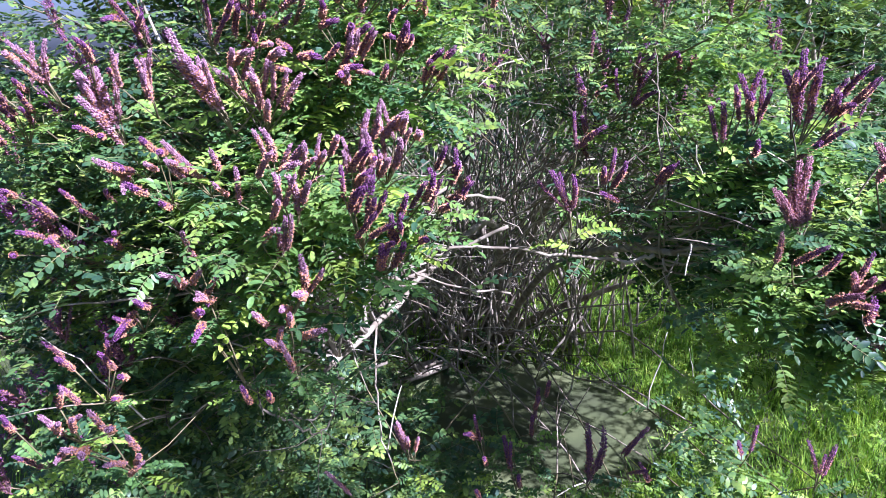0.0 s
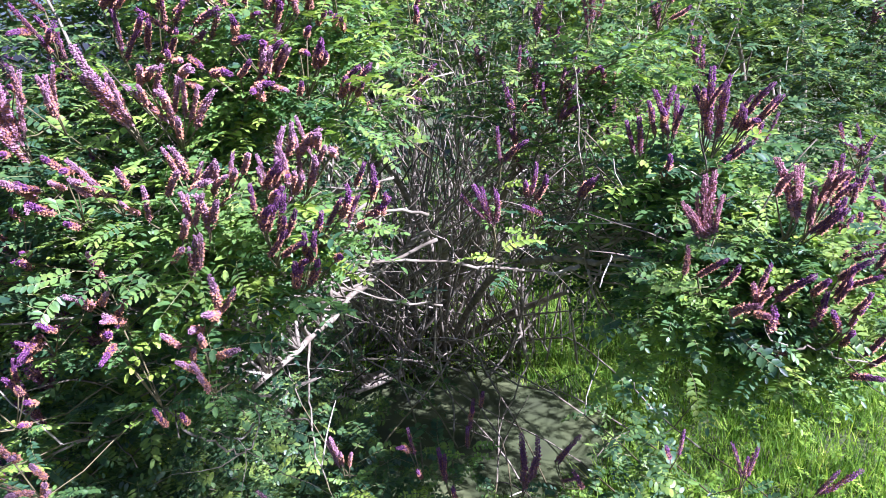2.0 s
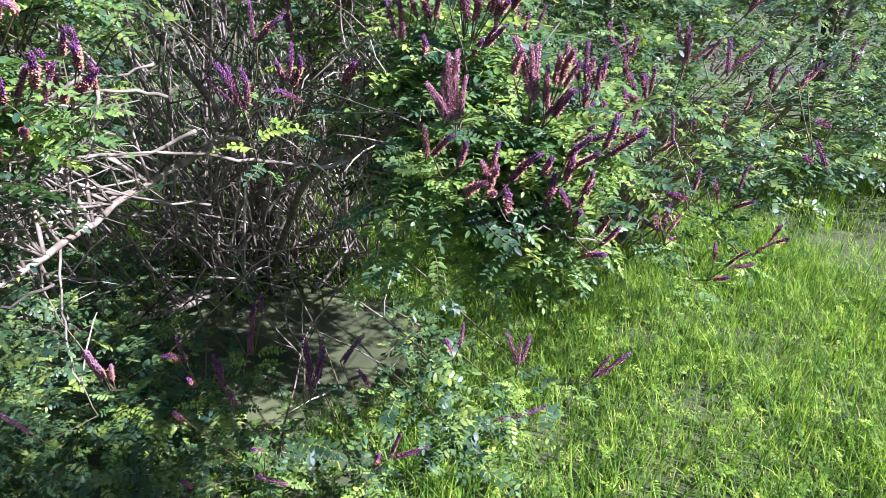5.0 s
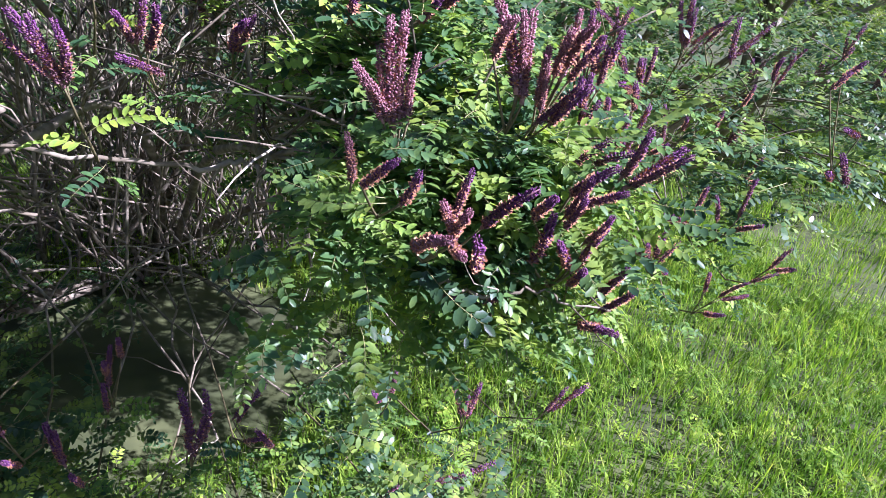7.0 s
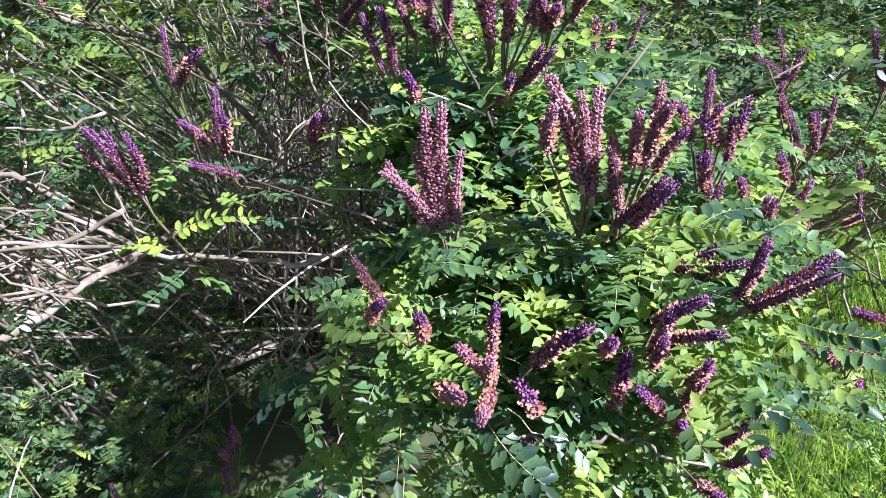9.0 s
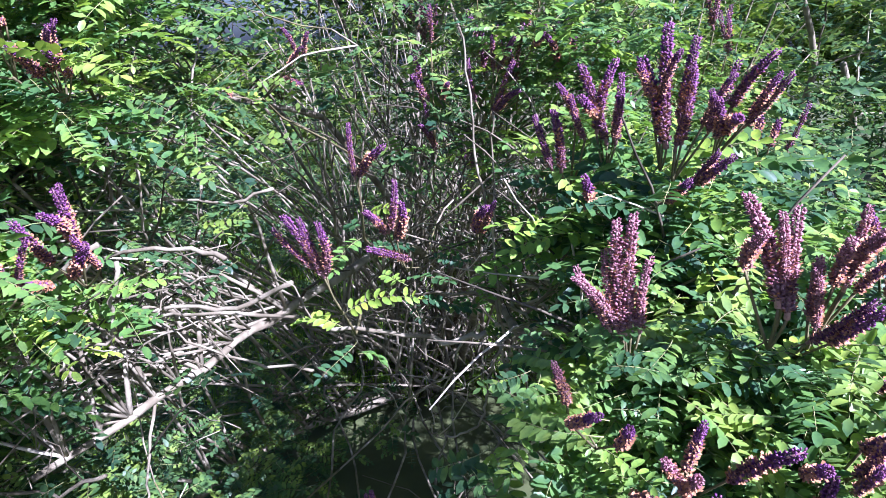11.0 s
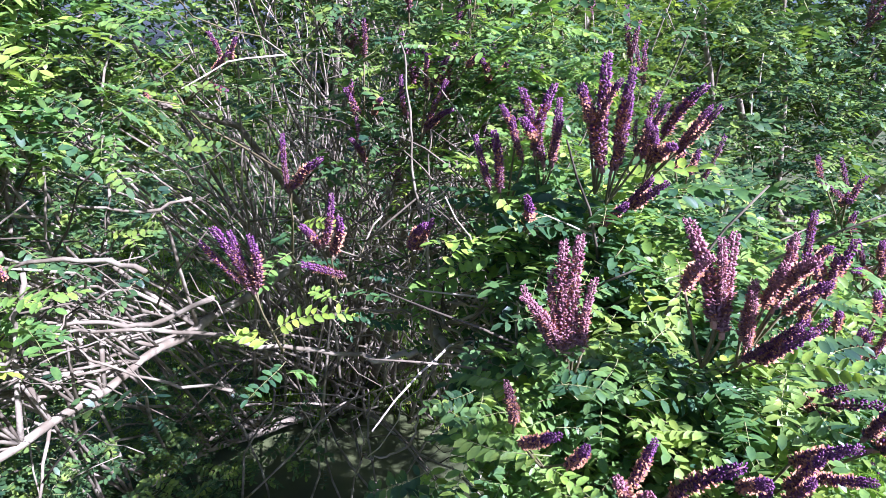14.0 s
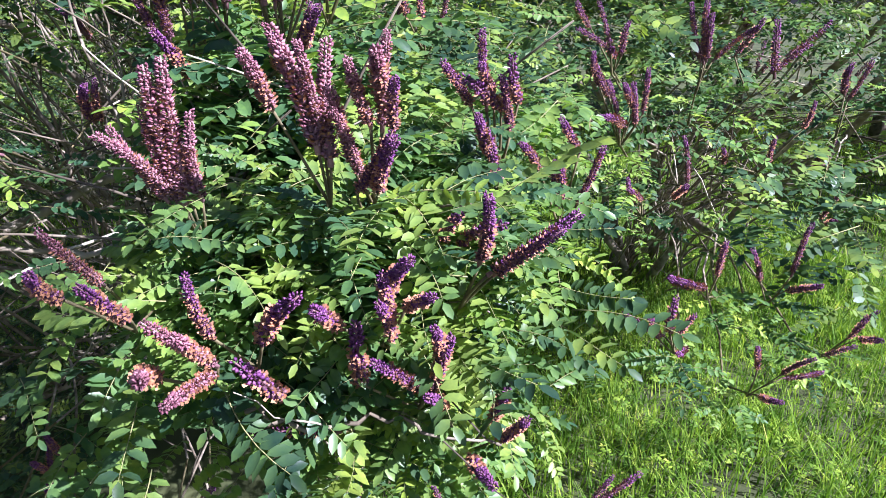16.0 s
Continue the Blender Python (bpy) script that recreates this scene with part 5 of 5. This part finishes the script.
shoot(second, DARK, (0.832, 0.077, 1.708), 6, 0.46, (-0.053, -0.027, 0.068, -0.045, -0.040, 0.041), (0.003, -0.027, 0.024, -0.015, -0.032, 0.063), (-0.006, -0.027, 0.024, -0.046, -0.052, 0.024))
shoot(second, PURPLE, (0.944, -0.004, 1.687), 8, 0.49, (-0.008, -0.016, 0.042, -0.036, 0.000, 0.083), (-0.003, -0.016, 0.038, -0.015, 0.000, 0.095), (0.001, -0.016, 0.042, -0.013, -0.020, 0.068), (0.011, -0.016, 0.042, 0.050, 0.000, 0.053))
shoot(second, DARK, (1.059, 0.017, 1.672), 6, 0.46, (-0.056, -0.017, 0.062, 0.018, -0.036, 0.061), (0.020, -0.017, 0.025, -0.016, 0.000, 0.095), (0.013, -0.017, 0.034, 0.062, 0.000, 0.051), (0.032, -0.017, 0.060, 0.078, 0.000, 0.042))
shoot(second, PURPLE, (0.869, -0.023, 1.483), 8, 0.46, (0.058, -0.027, 0.054, -0.003, 0.000, 0.084), (-0.031, -0.027, 0.029, -0.034, -0.048, 0.047), (-0.017, -0.027, 0.034, -0.036, -0.052, 0.038), (0.036, -0.027, 0.036, -0.009, -0.064, 0.040))
shoot(second, PURPLE, (1.135, 0.078, 1.516), 6, 0.46, (-0.088, -0.028, 0.025, -0.028, -0.056, 0.037), (0.000, -0.028, 0.021, -0.030, -0.036, 0.057), (0.052, -0.028, 0.081, -0.017, -0.052, 0.051))
shoot(second, PURPLE, (1.272, 0.073, 1.444), 6, 0.46, (-0.018, -0.023, 0.211, -0.037, -0.020, 0.061), (-0.010, -0.023, 0.201, 0.036, 0.000, 0.067), (-0.008, -0.023, -0.024, 0.005, -0.032, 0.067), (0.007, -0.023, -0.037, -0.027, -0.052, 0.044))
shoot(second, DARK, (1.191, -0.226, 1.552), 6, 0.46, (-0.106, -0.024, 0.156, -0.026, -0.056, 0.040), (-0.090, -0.024, 0.175, -0.027, -0.056, 0.039), (0.025, -0.024, -0.028, -0.049, 0.000, 0.080), (-0.021, -0.024, -0.015, -0.053, -0.028, 0.044), (0.006, -0.024, 0.073, -0.071, -0.024, 0.018))
for k in range(18):
    a, r = R.uniform(0, 6.28), 0.3 * math.sqrt(R.random())
    head = (R.uniform(1.0, 2.4), R.uniform(0.2, 1.3), R.uniform(1.45, 2.3))
    cane(second, (BASE_TWO.x + r * math.cos(a), BASE_TWO.y + r * math.sin(a), BASE_TWO.z - 0.02), head, (R.uniform(-0.1, 0.6), -0.3, 0), R.randint(2, 4), 7, R, 0.55, size=0.75, skirt=0.2, leaf_size=0.6)
for k in range(11):
    a, r = R.uniform(0, 6.28), 0.3 * math.sqrt(R.random())
    head = (R.uniform(1.25, 2.5), R.uniform(-0.15, 0.5), R.uniform(1.35, 1.7))
    cane(second, (BASE_TWO.x + r * math.cos(a), BASE_TWO.y + r * math.sin(a), BASE_TWO.z - 0.02), head, (R.uniform(-0.1, 0.6), -0.3, 0), R.randint(2, 4), 8, R, 0.5, size=0.7, skirt=0.16, leaf_size=0.5)
for bend, end in (((1.3, 1.7, 1.3), (0.95, 1.15, 2.15)), ((1.6, 1.7, 1.5), (1.25, 1.3, 2.3)), ((1.5, 1.6, 1.2), (1.0, 0.9, 1.85)), ((2.0, 1.7, 1.5), (1.7, 1.0, 2.1)),
                  ((1.7, 1.4, 1.4), (1.35, 0.6, 1.8)), ((2.2, 1.6, 1.4), (2.1, 0.8, 1.95)), ((1.9, 1.3, 1.1), (1.8, 0.4, 1.6)), ((2.6, 1.7, 1.3), (2.8, 1.0, 1.9))):
    branch(curve(second_foot(), bend, end, 16, 0.03, R), 0.026, 0.008, 12, second, "dark arching limb")

foliage(second, "inner_foliage", (
    ((1.7, 0.45, 1.66), (0.35, 0.25, 0.1), 70), ((2.4, 0.7, 1.6), (0.45, 0.35, 0.25), 420), ((3.1, 1.3, 1.5), (0.5, 0.45, 0.35), 420),
    ((1.0, 0.4, 1.66), (0.3, 0.25, 0.16), 180), ((1.15, -0.1, 1.5), (0.28, 0.1, 0.07), 90), ((1.65, 0.15, 1.5), (0.4, 0.2, 0.1), 80), ((1.12, 0.68, 1.8), (0.32, 0.3, 0.25), 380), ((1.8, 0.9, 1.95), (0.4, 0.35, 0.2), 120), ((2.1, 1.2, 1.8), (0.9, 0.6, 0.5), 380), ((1.25, 1.4, 2.2), (0.3, 0.3, 0.25), 380),
), random.Random(9))


# ---- trees and bushes behind, and added shade trees out of view ----
def far_tree(name, place, height, radius, count, label, category, seed, trunk=0.08, top=9.0, low=0.1, size=(1.0, 1.6)):
    rng = random.Random(seed)
    base = Vector((place[0], place[1], ground_z(*place)))
    t = thing(name, base, label, category)
    h = Heap()
    limbs = []
    for k in range(9):
        a = k * 2.4 + rng.random()
        end = Vector((math.cos(a) * radius * rng.uniform(0.4, 0.85), math.sin(a) * radius * rng.uniform(0.4, 0.85), height * rng.uniform(0.45, 0.95)))
        start = Vector((0, 0, height * rng.uniform(0.05, 0.4)))
        pts = curve(start, start.lerp(end, 0.5) + Vector((0, 0, 0.1 * height)), end, 8, 0.05, rng)
        tube(h, pts, [trunk * 0.5 * (1 - 0.8 * i / 8) for i in range(9)], 6, 0, 0.1, rng)
        limbs.append(end)
    tube(h, curve((0, 0, -0.05), (0.1, 0, height * 0.4), (0, 0.1, height * 0.85), 8, 0.04, rng), [trunk * (1 - 0.75 * i / 8) for i in range(9)], 8, 0, 0.1, rng)
    part("trunk", h.mesh("trunk", [BARK]), t)
    places = []
    for k in range(count):
        c = limbs[k % len(limbs)]
        p = c + Vector((rng.gauss(0, 0.3 * radius), rng.gauss(0, 0.3 * radius), rng.gauss(0, 0.16 * height)))
        if p.z < low:
            p.z = low + abs(rng.gauss(0, 0.3))
        if p.z > top:
            p.z = top - abs(rng.gauss(0, 0.3))
        p.z = max(p.z, 0.1)
        a = rng.uniform(0, 6.28)
        places.append((rng.randrange(4), facing(p, (math.cos(a), math.sin(a), rng.uniform(-0.6, 0.4)), (rng.uniform(-0.5, 0.5), rng.uniform(-0.5, 0.5), 1), rng.uniform(*size))))
    tagged(part("crown", spread("crown", FAR_FILL, places, [FAR_LEAF, STALK]), t), kind="stuff")
    return t


for x, y, height, radius, count, seed in ((6.4, 8.6, 5.0, 2.0, 2600, 31), (2.5, 11.4, 5.2, 2.3, 2800, 32), (-1.0, 5.6, 4.8, 1.5, 2800, 33), (5.4, 4.6, 5.5, 1.8, 2000, 44),
                                          (4.6, 13.0, 6.0, 2.4, 2400, 45), (0.2, 12.0, 6.0, 2.4, 2400, 46), (7.5, 7.0, 6.5, 2.4, 1800, 47)):
    far_tree("tree", (x, y), height, radius, count, "dense green tree behind the shrubs", "tree", seed, size=(1.3, 2.2))
for x, y, seed in ((2.3, 5.8, 53), (3.9, 6.3, 54), (1.2, 6.6, 55)):
    far_tree("bush", (x, y), 2.4, 1.0, 1100, "sunlit green bush far behind the shrubs", "bush", seed, 0.03, size=(1.2, 2.0))
far_tree("bush", (0.7, 3.4), 2.8, 1.0, 1800, "twiggy green bush behind the shrub", "bush", 37, 0.04)
far_tree("bush", (5.6, 2.6), 1.7, 1.0, 1000, "low green bush at the edge of the meadow", "bush", 48, 0.03)
far_tree("bush", (7.6, 4.4), 1.9, 1.3, 1000, "low green bush at the edge of the meadow", "bush", 49, 0.03)
for x, y, height, radius, seed in ((-1.9, 4.1, 1.9, 0.9, 50), (-3.1, 5.4, 1.9, 1.2, 51), (-4.8, 7.0, 2.0, 1.6, 52)):
    far_tree("bush", (x, y), height, radius, 1000, "low green bush at the edge of the meadow", "bush", seed, 0.03, 1.8)
far_tree("bush", (-3.4, 3.4), 1.5, 1.2, 1300, "low green bush at the edge of the meadow", "bush", 34, 0.03)
far_tree("bush", (-7.5, 7.5), 1.5, 1.6, 1200, "low green bush in the meadow", "bush", 35, 0.03)
# two unseen trees towards the sun, added to shade the low left leaves
for y, top, radius, seed in ((-2.88, 4.37, 0.2, 38), (-3.2, 4.98, 0.24, 40)):
    far_tree("tree", (3.0, y), top + 0.3, radius, 1000, "unseen slender tree added to shade the shrub's low left", "tree", seed, 0.05, top, 1.2, (0.9, 1.3))
